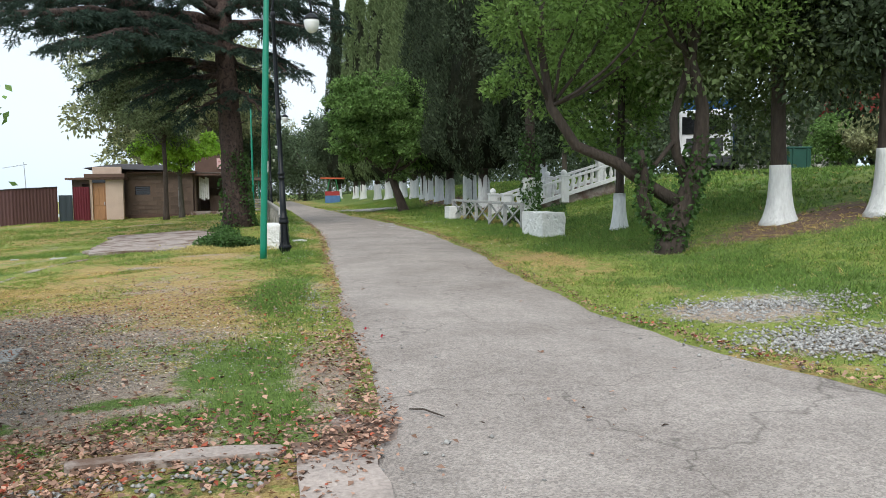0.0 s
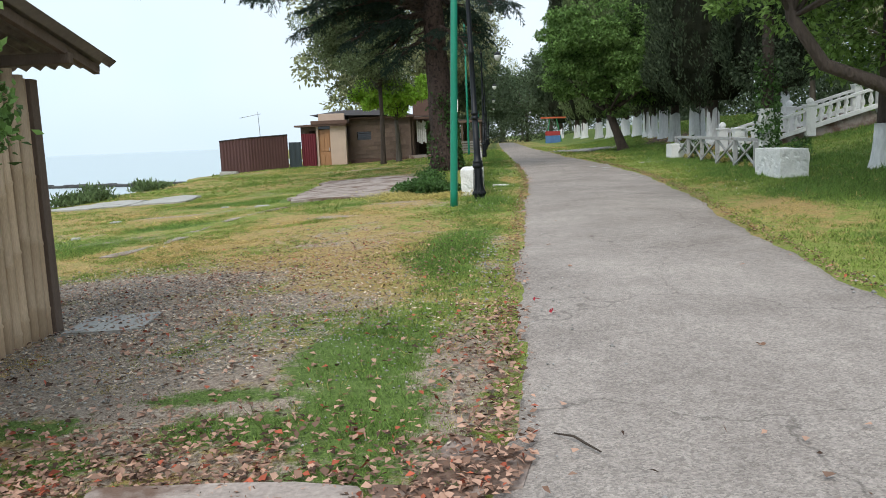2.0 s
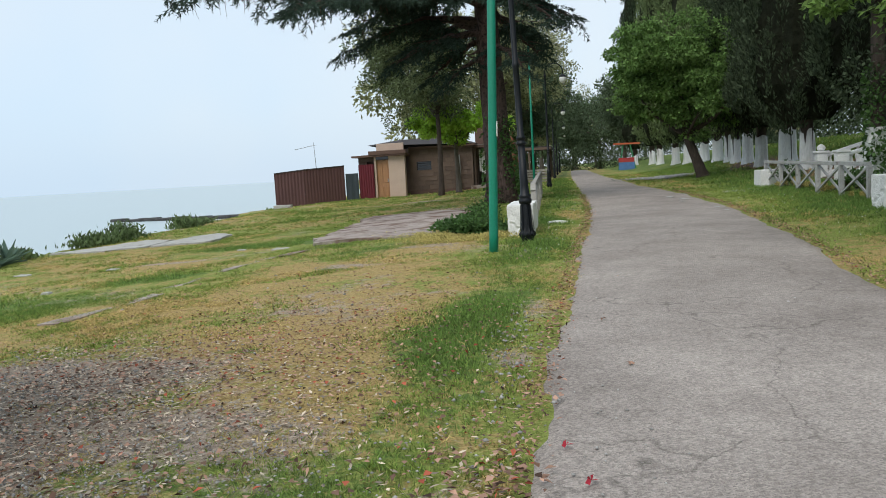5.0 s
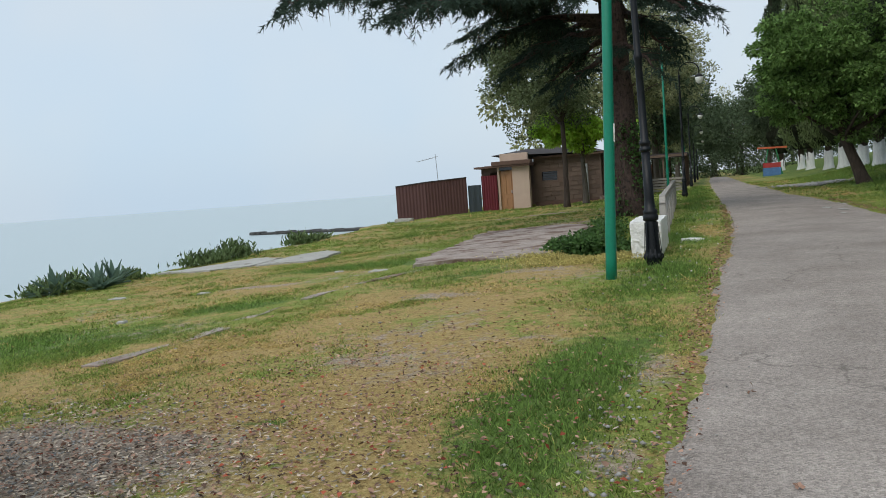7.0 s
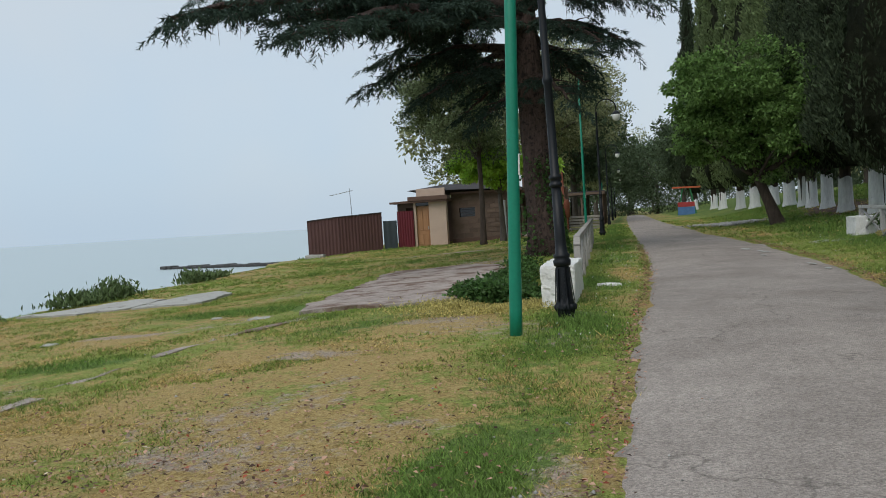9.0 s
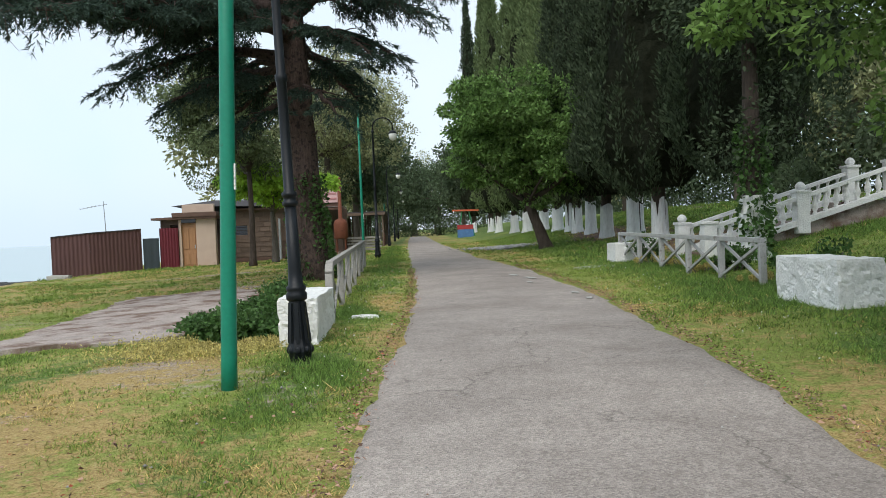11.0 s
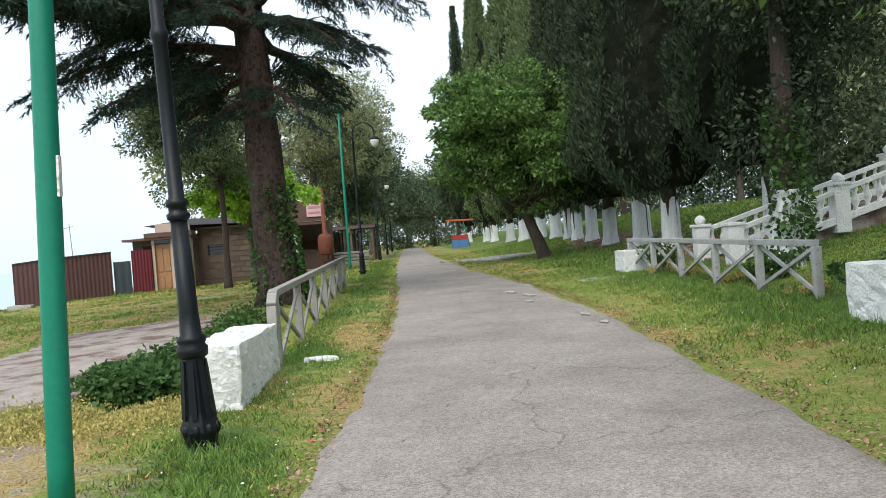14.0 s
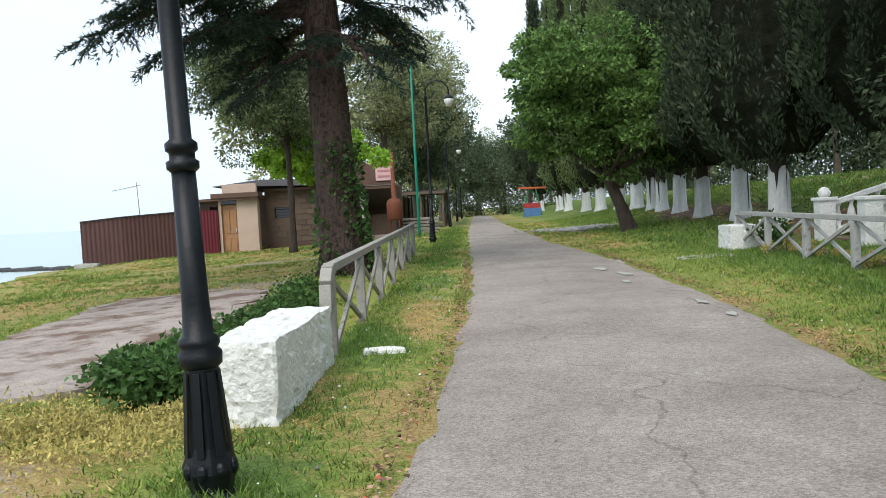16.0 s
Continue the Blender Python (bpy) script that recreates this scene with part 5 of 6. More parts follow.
def kiosk():
    t = thing("kiosk", -3.9, 48.4, gz(-3.9, 48.4), "dark wooden beach kiosk with a faded pink sign", "kiosk")
    def b(name, c, s, mat, label="", parent=t):
        bm = bmesh.new()
        box(bm, c, s, 0, 0.01)
        return part(name, bm, M[mat], parent, label)
    b("platform", (0.1, 0.2, 0.06), (2.5, 3.0, 0.22), "concrete", "low worn concrete platform")
    b("back_wall", (0.1, 1.9, 1.2), (2.2, 0.12, 2.2), "wood_old")
    b("side_wall", (-0.92, 0.9, 1.2), (0.12, 1.9, 2.2), "wood_old")
    b("counter", (0.45, 0.35, 0.62), (1.3, 0.3, 0.9), "wood_old")
    b("shelf", (0.1, 1.75, 1.5), (1.8, 0.2, 0.05), "wood_old")
    b("awning", (0.15, -0.3, 2.30), (2.3, 1.5, 0.07), "tin", "grey sheet awning")
    b("fascia", (0.15, -1.03, 2.24), (2.3, 0.04, 0.14), "roof_trim")
    b("upper_box", (0.0, 0.7, 2.85), (1.9, 1.5, 0.95), "roof_trim", "brown boarded box over the awning")
    s = b("sign", (0.62, -0.08, 2.86), (0.72, 0.05, 0.62), "sign_pink", "faded pink signboard")
    for k in range(2):
        b("lettering", (0.62, -0.11, 2.74 + k * 0.24), (0.55, 0.02, 0.10), "sign_red", "", s)
    for x in (-0.9, 1.2):
        b("post", (x, -0.9, 1.15), (0.09, 0.09, 2.3), "wood_old")
    for k in range(5):
        b("curtain", (-0.68 + k * 0.11, -0.45 + 0.025 * (k % 2), 1.5 - 0.06 * (k % 3)), (0.10, 0.03, 1.2), "white", "hanging white cloth")
    o = thing("barbecue_boiler", -2.75, 47.0, gz(-2.75, 47.0), "rusty steel barrel stove with a tall flue", "stove")
    V, Fs = lathe([(0.30, 0.75), (0.33, 0.8), (0.33, 1.45), (0.26, 1.62), (0.09, 1.70), (0.085, 3.6), (0.07, 3.62)], 16)
    raw("barrel", V, Fs, M["rust"], o, smooth=True)
    for x, y in ((-0.2, -0.2), (0.2, -0.2), (-0.2, 0.2), (0.2, 0.2)):
        bm = bmesh.new()
        beam(bm, (x, y, 0), (x, y, 0.8), 0.05, 0.05)
        part("leg", bm, M["rust"], o)
    c = thing("canopy", -2.6, 62.0, gz(-2.6, 62), "long dark sheet canopy on timber posts", "canopy")
    def cb(name, p, s, mat):
        bm = bmesh.new()
        box(bm, p, s, 0, 0.01)
        part(name, bm, M[mat], c)
    cb("roof", (0.0, 3.0, 2.25), (3.0, 9.5, 0.10), "roof_dark")
    cb("fascia", (0.0, -1.78, 2.15), (3.0, 0.06, 0.16), "wood_old")
    for x in (-1.3, 0.0, 1.3):
        for y in (-1.6, 1.6, 4.8, 7.4):
            cb("post", (x, y, 1.1), (0.11, 0.11, 2.25), "wood_old")
    cb("back_wall", (-1.45, 3.0, 1.0), (0.08, 9.0, 2.1), "wood_old")
    cb("low_wall", (1.25, 1.0, 0.45), (0.1, 3.0, 0.9), "rust")
    w = thing("plank_stack", -1.9, 50.2, gz(-1.9, 50.2), "stack of grey weathered planks", "planks")
    for k in range(5):
        bm = bmesh.new()
        box(bm, (0.05 * (k % 2), 0, 0.1 + k * 0.15), (1.7, 0.7, 0.10), 4 * (k % 3) - 3, 0.01)
        part("plank", bm, M["rail_old"], w)


kiosk()


def fairground_cart():
    t = thing("ride_stand", 5.6, 85.0, gz(5.6, 85), "orange-beamed stand with a red and blue painted panel", "stand")
    bm = bmesh.new()
    beam(bm, (-1.25, 0, 2.55), (1.25, 0, 2.50), 0.25, 0.15)
    part("beam", bm, M["orange"], t)
    for x in (-0.9, 0.9):
        for y in (-0.5, 0.5):
            bm = bmesh.new()
            beam(bm, (x * 0.9, y, 0), (x * 0.35, 0, 2.45), 0.07, 0.07)
            part("leg", bm, M["cart_green"], t)
    bm = bmesh.new()
    box(bm, (-0.1, -0.6, 0.35), (1.5, 0.06, 0.75), 0, 0.01)
    p = part("panel", bm, M["cart_blue"], t, "blue and white painted panel")
    bm = bmesh.new()
    box(bm, (-0.1, -0.62, 0.95), (1.5, 0.06, 0.42), 0, 0.01)
    part("top_panel", bm, M["cart_red"], t)


fairground_cart()


# ---- bamboo hut ----
def hut():
    t = thing("bamboo_hut", -3.5, 8.0, gz(-3.45, 8.0), "bamboo-clad hut with a corrugated tin roof", "hut")
    z = -t.location.z
    rng = random.Random(5)
    me = None
    spots = [(0.0, -0.055 - k * 0.105) for k in range(42)] + [(-0.08 - k * 0.105, 0.0) for k in range(26)]
    for x, y in spots:
        if me is None:
            V, Fs = lathe([(0.050, -0.2), (0.049, 0.28), (0.056, 0.30), (0.048, 0.32), (0.047, 0.78), (0.054, 0.80), (0.046, 0.82), (0.045, 1.28), (0.052, 1.30), (0.044, 1.32), (0.043, 2.02)], 10)
            ob = raw("cane", V, Fs, M["bamboo"], t, smooth=True)
            me = ob.data
        else:
            ob = new("cane", me)
            ob.parent = t
        ob.location = (x, y, rng.uniform(-0.18, 0.0))
        ob.rotation_euler = (rng.uniform(-0.012, 0.012), rng.uniform(-0.012, 0.012), rng.uniform(0, 6))
    bm = bmesh.new()
    box(bm, (0.03, -0.02, 0.95), (0.10, 0.10, 2.0), 0, 0.01)
    part("corner_post", bm, M["wood_old"], t)
    bm = bmesh.new()
    box(bm, (-1.42, -2.2, 1.0), (2.68, 0.05, 2.0))
    part("inner_wall", bm, M["wood_old"], t)
    bm = bmesh.new()
    box(bm, (-0.09, -2.2, 1.0), (0.03, 4.3, 2.0))
    part("lining", bm, M["wood_old"], t)
    # corrugated roof falling towards its open end
    V, Fs = [], []
    n = 120
    for i in range(n + 1):
        x = 0.49 - 3.6 * i / n
        o = 0.022 * math.sin(2 * math.pi * x / 0.115)
        for y, h in ((0.47, 1.83), (-1.8, 2.36), (-4.4, 2.96)):
            for s in (0, -0.006):
                V.append((x, y, h + z + o + s))
    for i in range(n):
        a, b = i * 6, (i + 1) * 6
        for j in (0, 2):
            Fs += [(a + j, b + j, b + j + 2, a + j + 2), (a + j + 1, a + j + 3, b + j + 3, b + j + 1)]
        Fs.append((a, a + 1, b + 1, b))
    raw("roof_sheet", V, Fs, M["tin"], t)
    for x in (0.36, -0.4, -1.4):
        bm = bmesh.new()
        beam(bm, (x, 0.40, 1.78 + z), (x, -4.2, 2.86 + z), 0.05, 0.07)
        part("rafter", bm, M["wood_old"], t)
    bm = bmesh.new()
    beam(bm, (0.4, -0.05, 1.83 + z), (-2.9, -0.05, 1.83 + z), 0.07, 0.08)
    part("wall_plate", bm, M["wood_old"], t)


hut()
bush("hanging_shrub", -2.62, 5.1, "tall dense green shrub in front of the bamboo wall", 0.5, 3.2, M["leaf_green"], 31, 22000, 0.048)
bush("hanging_shrub", -3.2, 4.65, "tall dense green shrub in front of the bamboo wall", 0.5, 3.3, M["leaf_green"], 32, 13000, 0.05)


# ---- beyond the bank: road, truck, bin, buildings ----
def truck():
    t = thing("truck", 19.8, 36.0, gz(19.8, 36.0), "white lorry pulling a blue container", "truck", rz=-35)
    def b(name, c, s, mat, bevel=0.05, parent=t, label=""):
        bm = bmesh.new()
        box(bm, c, s, 0, bevel)
        return part(name, bm, M[mat], parent, label)
    cab = b("cab", (0, 1.0, 1.95), (2.4, 1.9, 2.3), "truck_white", 0.14)
    b("windscreen", (0, 0.04, 2.35), (2.1, 0.06, 0.85), "glass_dark", 0.02, cab)
    b("side_window", (-1.19, 0.85, 2.35), (0.05, 0.9, 0.7), "glass_dark", 0.02, cab)
    b("grille", (0, 0.03, 1.35), (1.7, 0.08, 0.75), "dark_metal", 0.02, cab)
    b("bumper", (0, 0.05, 0.62), (2.45, 0.35, 0.5), "dark_metal", 0.06)
    for x in (-0.95, 0.95):
        b("headlight", (x, -0.02, 0.95), (0.4, 0.12, 0.24), "lamp_glass", 0.03)
        b("mirror", (x * 1.42, 0.1, 2.3), (0.22, 0.12, 0.5), "dark_metal", 0.03, cab)
    c = b("container", (0, 5.6, 2.55), (2.44, 6.06, 2.6), "truck_blue", 0.03)
    for k in range(20):
        b("rib", (-1.235, 2.8 + k * 0.29, 2.55), (0.03, 0.14, 2.4), "truck_blue", 0.008, c)
    b("chassis", (0, 4.6, 1.0), (0.9, 8.0, 0.3), "dark_metal", 0.02)
    me = None
    for y in (1.0, 4.0, 6.0, 7.3):
        for x in (-1.05, 1.05):
            V, Fs = lathe([(0.28, -0.15), (0.46, -0.15), (0.5, -0.1), (0.5, 0.1), (0.46, 0.15), (0.28, 0.15)], 20)
            w = raw("wheel", [(q + x, u + y, v + 0.5) for v, u, q in [(p[0], p[1], p[2]) for p in V]], Fs, M["rubber"], t, smooth=False)
            V, Fs = lathe([(0.05, -0.16), (0.27, -0.13), (0.27, 0.13), (0.05, 0.16)], 16)
            raw("rim", [(q + x, u + y, v + 0.5) for v, u, q in [(p[0], p[1], p[2]) for p in V]], Fs, M["steel"], w)


truck()


def waste_bin(x, y):
    t = thing("waste_bin", x, y, gz(x, y) - 0.02, "dark green steel waste container on the verge", "bin")
    bm = bmesh.new()
    vs = box(bm, (0, 0, 0.45), (0.95, 0.8, 0.8), 0, 0.03)
    part("body", bm, M["bin_green"], t)
    bm = bmesh.new()
    box(bm, (0, 0, 0.9), (1.02, 0.86, 0.08), 0, 0.03)
    part("lid", bm, M["bin_green"], t)
    bm = bmesh.new()
    for q in (-0.3, 0.3):
        box(bm, (q, -0.42, 0.5), (0.06, 0.05, 0.75), 0, 0.01)
    part("rib", bm, M["bin_green"], t)


waste_bin(18.9, 28.0)


def upper_buildings():
    t = thing("roadside_building", 29.0, 44.0, gz(29, 44), "pale grey roadside building with square columns", "building")
    def b(name, c, s, mat, label=""):
        bm = bmesh.new()
        box(bm, c, s, 0, 0.02)
        part(name, bm, M[mat], t, label)
    b("wall", (2, 3, 1.9), (12, 0.3, 3.8), "grey_wall")
    b("roof", (2, 1.5, 3.95), (13, 4.2, 0.3), "roof_dark")
    for k in range(6):
        b("column", (-3.6 + k * 2.2, 0, 1.9), (0.35, 0.35, 3.8), "grey_wall")
        if k < 5:
            b("window", (-2.5 + k * 2.2, 2.83, 1.8), (1.2, 0.06, 1.4), "glass_dark")
    r = thing("red_trailer", 26.5, 33.5, gz(26.5, 33.5), "dark red cargo trailer parked by the road", "trailer")
    def rb(name, c, s, mat):
        bm = bmesh.new()
        box(bm, c, s, 0, 0.03)
        part(name, bm, M[mat], r)
    rb("body", (2, 0, 2.4), (7, 2.4, 2.4), "red_wall")
    rb("chassis", (2, 0, 0.95), (6.5, 1.0, 0.3), "dark_metal")
    for x in (0.0, 4.0, 5.1):
        V, Fs = lathe([(0.1, -0.15), (0.46, -0.15), (0.5, -0.1), (0.5, 0.1), (0.46, 0.15), (0.1, 0.15)], 20)
        for y in (-1.0, 1.0):
            raw("wheel", [(p[0] + x, p[2] + y, p[1] + 0.5) for p in V], Fs, M["rubber"], r)


upper_buildings()


def upper_road():
    ys = np.array([-30, -10, 8, 20, 32, 46, 70, 110.0])
    x0 = np.array([30, 24, 20, 15.4, 12.6, 13.2, 14, 16.0])
    V, Fs = [], []
    for k in range(len(ys)):
        for q in range(5):
            x = x0[k] + q * 1.6
            V.append((x, ys[k], gz(x, ys[k]) + 0.05))
    for k in range(len(ys) - 1):
        for q in range(4):
            a = k * 5 + q
            Fs.append((a, a + 1, a + 6, a + 5))
    tagged(raw("road", V, Fs, M["concrete"]), "grey road along the top of the bank", "road", kind="structure")


upper_road()


def hedge():
    rng = np.random.default_rng(66)
    n = 62000
    y = rng.uniform(14, 125, n)
    x = 25 + 2.5 * np.sin(y * 0.11) + rng.normal(0, 0.8, n)
    across = np.arange(n) % 3 == 0
    x = np.where(across, rng.uniform(-14, 30, n), x)
    y = np.where(across, 124 + 2 * np.sin(x * 0.4) + rng.normal(0, 1.0, n), y)
    top = 3.4 + 1.0 * np.sin(y * 0.5 + x) + 0.7 * np.sin(y * 1.3 + 1) + 0.4 * np.sin(y * 3.1)
    P = np.stack([x, y, ground_z(x, y) + rng.random(n) ** 0.7 * top], 1)
    V, Fs = leaf_quads(P, rng.normal(0, 1, (n, 3)), 0.32, 0.18, rng, 0.4)
    tagged(raw("hedge", V, Fs, M["leaf_pine"]), "dark overgrown hedge beyond the upper road", "hedge", kind="stuff")


hedge()
for k, (x, y, h, rr, leaf) in enumerate([(21, 26, 2.2, 1.3, "leaf_olive"), (22.5, 30, 2.4, 1.4, "leaf_green"), (23, 50, 9, 4, "leaf_olive"), (30, 56, 12, 5, "leaf_pine"), (38, 50, 12, 5, "leaf_olive"), (45, 40, 13, 6, "leaf_pine"), (24, 66, 11, 5, "leaf_pine"),
                                         (18, 74, 9, 4, "leaf_olive"), (48, 24, 13, 6, "leaf_pine"), (36, 66, 14, 6, "leaf_pine"), (18, 92, 12, 5, "leaf_pine"), (22, 112, 13, 6, "leaf_pine")]):
    broad_tree("bank_tree" if h > 4 else "roadside_shrub", x, y, "grey-green tree beyond the upper road" if h > 4 else "rounded grey-green shrub beside the road", h, (0, 0, h * 0.58), (rr, rr, h * 0.42), M[leaf], M["bark_grey"], 160 + k, clumps=46, per=130, leaf_len=0.34 if h > 4 else 0.14, r0=0.25 if h > 4 else 0.06, fork=0.35, clump_r=0.3, category="tree" if h > 4 else "shrub")


# ---- slabs, kerbs and stones in the lawn ----
def slab(name, outline, th, mat, label, seed, parent=None, category="slab", lift=0.02):
    """A cracked, uneven concrete slab with a ragged outline."""
    rng = np.random.default_rng(seed)
    O = []
    for k in range(len(outline)):
        a, b = np.array(outline[k]), np.array(outline[(k + 1) % len(outline)])
        m = max(2, int(np.linalg.norm(b - a) / 0.22))
        for i in range(m):
            O.append(a + (b - a) * i / m + rng.normal(0, min(0.07, 0.12 * np.linalg.norm(np.ptp(outline, axis=0)) * 0.12), 2))
    c = np.mean(O, 0)
    V, Fs = [], []
    rings = 6
    for r in range(rings):
        s = 1 - r / rings
        for p in O:
            q = c + (p - c) * s
            V.append((q[0], q[1], gz(*q) + th + lift + 0.02 * float(fbm(q[0] * 3, q[1] * 3, seed))))
    n = len(O)
    V.append((c[0], c[1], gz(*c) + th + lift))
    for r in range(rings - 1):
        for k in range(n):
            Fs.append((r * n + k, r * n + (k + 1) % n, (r + 1) * n + (k + 1) % n, (r + 1) * n + k))
    for k in range(n):
        Fs.append(((rings - 1) * n + k, (rings - 1) * n + (k + 1) % n, rings * n))
    o = len(V)
    for p in O:
        V.append((p[0], p[1], gz(*p) - 0.15))
    for k in range(n):
        Fs.append((o + k, o + (k + 1) % n, (k + 1) % n, k))
    ob = raw(name, V, Fs, M[mat])
    return tagged(ob, label, category)


slab("concrete_slab", [(-4.5, 18.7), (-2.15, 18.7), (-2.05, 21.4), (-2.3, 24.6), (-2.9, 26.2), (-5.2, 26.2), (-4.9, 22.9)], 0.05, "concrete", "broad cracked concrete slab stained brown", 3)
slab("concrete_slab", [(-11.6, 21.3), (-10.2, 21.2), (-9.5, 21.9), (-9.7, 23.5), (-10.7, 24.0), (-11.0, 22.6)], 0.03, "concrete_light", "pale broken concrete slab sunk in the grass", 4)
slab("concrete_slab", [(-9.4, 21.7), (-8.1, 22.3), (-8.3, 23.9), (-9.2, 25.0), (-9.6, 23.6)], 0.03, "concrete_light", "pale broken concrete slab sunk in the grass", 6)
slab("concrete_slab", [(-3.35, 7.85), (-2.75, 7.9), (-2.8, 8.45), (-3.4, 8.4)], 0.02, "concrete_light", "small concrete pad by the hut's corner", 7)
slab("concrete_slab", [(3.1, 27.6), (5.2, 27.0), (5.3, 27.5), (3.1, 28.5)], 0.0, "concrete_light", "narrow concrete strip crossing the verge", 8)
for pts, s in ((((-5.2, 12.1), (-5.0, 12.1), (-4.6, 13.6), (-4.78, 13.65)), 9), (((-4.92, 14.1), (-4.76, 14.1), (-4.52, 16.5), (-4.7, 16.55)), 10), (((-4.66, 16.7), (-4.5, 16.7), (-3.95, 18.2), (-4.1, 18.3)), 11)):
    slab("garden_kerb", pts, 0.012, "concrete", "old concrete edging strip half sunk in grass", s, category="kerb")
slab("garden_kerb", [(-1.65, 4.98), (-0.56, 4.95), (-0.56, 5.07), (-1.65, 5.09)], 0.045, "concrete", "broken concrete edging strip among fallen leaves", 12, category="kerb")
slab("concrete_slab", [(-0.54, 4.2), (-0.12, 4.2), (-0.10, 5.08), (-0.53, 5.12)], 0.03, "concrete", "square concrete slab at the path's corner", 13)
slab("concrete_slab", [(-0.40, 5.15), (0.05, 5.1), (0.10, 5.45), (-0.25, 5.6)], 0.02, "concrete", "broken concrete patch at the path's edge", 14)
slab("dirt_track", [(-13.5, 37.6), (-8, 39.5), (-3.5, 39.2), (-3.5, 40.0), (-8, 40.4), (-13.5, 38.6)], -0.025, "concrete_light", "pale trodden track across the lawn", 15, category="track")
rough_block("loose_stone", -13.6, 41.8, 0.9, 0.35, 0.2, "flat pale stone lying by the fence", 15, "concrete_light")
for k, (x, y, s) in enumerate([(-7.5, 17.2, 0.2), (-6.9, 14.6, 0.12), (-9.2, 17.2, 0.25), (-5.9, 18.9, 0.15), (-4.9, 18.4, 0.3)]):
    rough_block("loose_stone", x, y, s, s * 0.8, 0.05, "small pale stone in the grass", 20 + k, "concrete_light", 0.06)


# ---- shore plants ----
def agave(x, y, seed, r=0.75):
    rng = np.random.default_rng(seed)
    t = thing("agave_plant", x, y, gz(x, y), "grey-green agave rosette on the lawn's edge", "agave", "agaves")
    for k in range(22):
        a, el = rng.uniform(0, 2 * math.pi), rng.uniform(0.35, 1.35)
        L = r * rng.uniform(0.75, 1.1)
        V, Fs = [], []
        for i in range(6):
            q = i / 5
            w = 0.055 * math.sin(math.pi * (0.25 + 0.75 * q)) + 0.004
            rad, z = L * q * math.cos(el) , L * q * math.sin(el) - 0.15 * q * q * math.cos(el)
            ca, sa = math.cos(a), math.sin(a)
            V += [(rad * ca - w * sa, rad * sa + w * ca, z + 0.02), (rad * ca, rad * sa, z - 0.015), (rad * ca + w * sa, rad * sa - w * ca, z + 0.02)]
        for i in range(5):
            b = i * 3
            Fs += [(b, b + 1, b + 4, b + 3), (b + 1, b + 2, b + 5, b + 4)]
        raw("leaf", V, Fs, M["leaf_agave"], t, smooth=True)


for k, (x, y) in enumerate([(-11.7, 18.4), (-11.2, 19.0), (-11.45, 19.7)]):
    agave(x, y, 5 + k, 0.62)
def shore_weeds():
    rng = np.random.default_rng(55)
    n = 8000
    y = rng.uniform(16, 34, n)
    tall = np.clip(0.25 + 0.75 * np.sin(y * 1.15 - 1.2) + 0.5 * np.sin(y * 3.1) + 0.2 * np.sin(y * 7.7), 0.03, 1.3) * np.clip((33 - y) / 5, 0.25, 1) * np.clip((y - 16) / 4, 0.1, 1)
    x = np.interp(y, EDGE_Y, EDGE_X) + 0.45 + rng.normal(0, 0.22, n)
    keep = tall > 0.22
    x, y, tall = x[keep], y[keep], tall[keep]
    n = len(x)
    z = ground_z(x, y) + rng.random(n) * 0.36 * tall
    P = np.stack([x, y, z], 1)
    D = rng.normal(0, 0.45, (n, 3)) + (0, 0, 0.9)
    V, Fs = leaf_quads(P, D, 0.16, 0.055, rng, 0.25)
    tagged(raw("shore_weeds", V, Fs, M["leaf_weed"]), "low grey-green weeds along the lawn's sea edge", "weeds", kind="stuff")


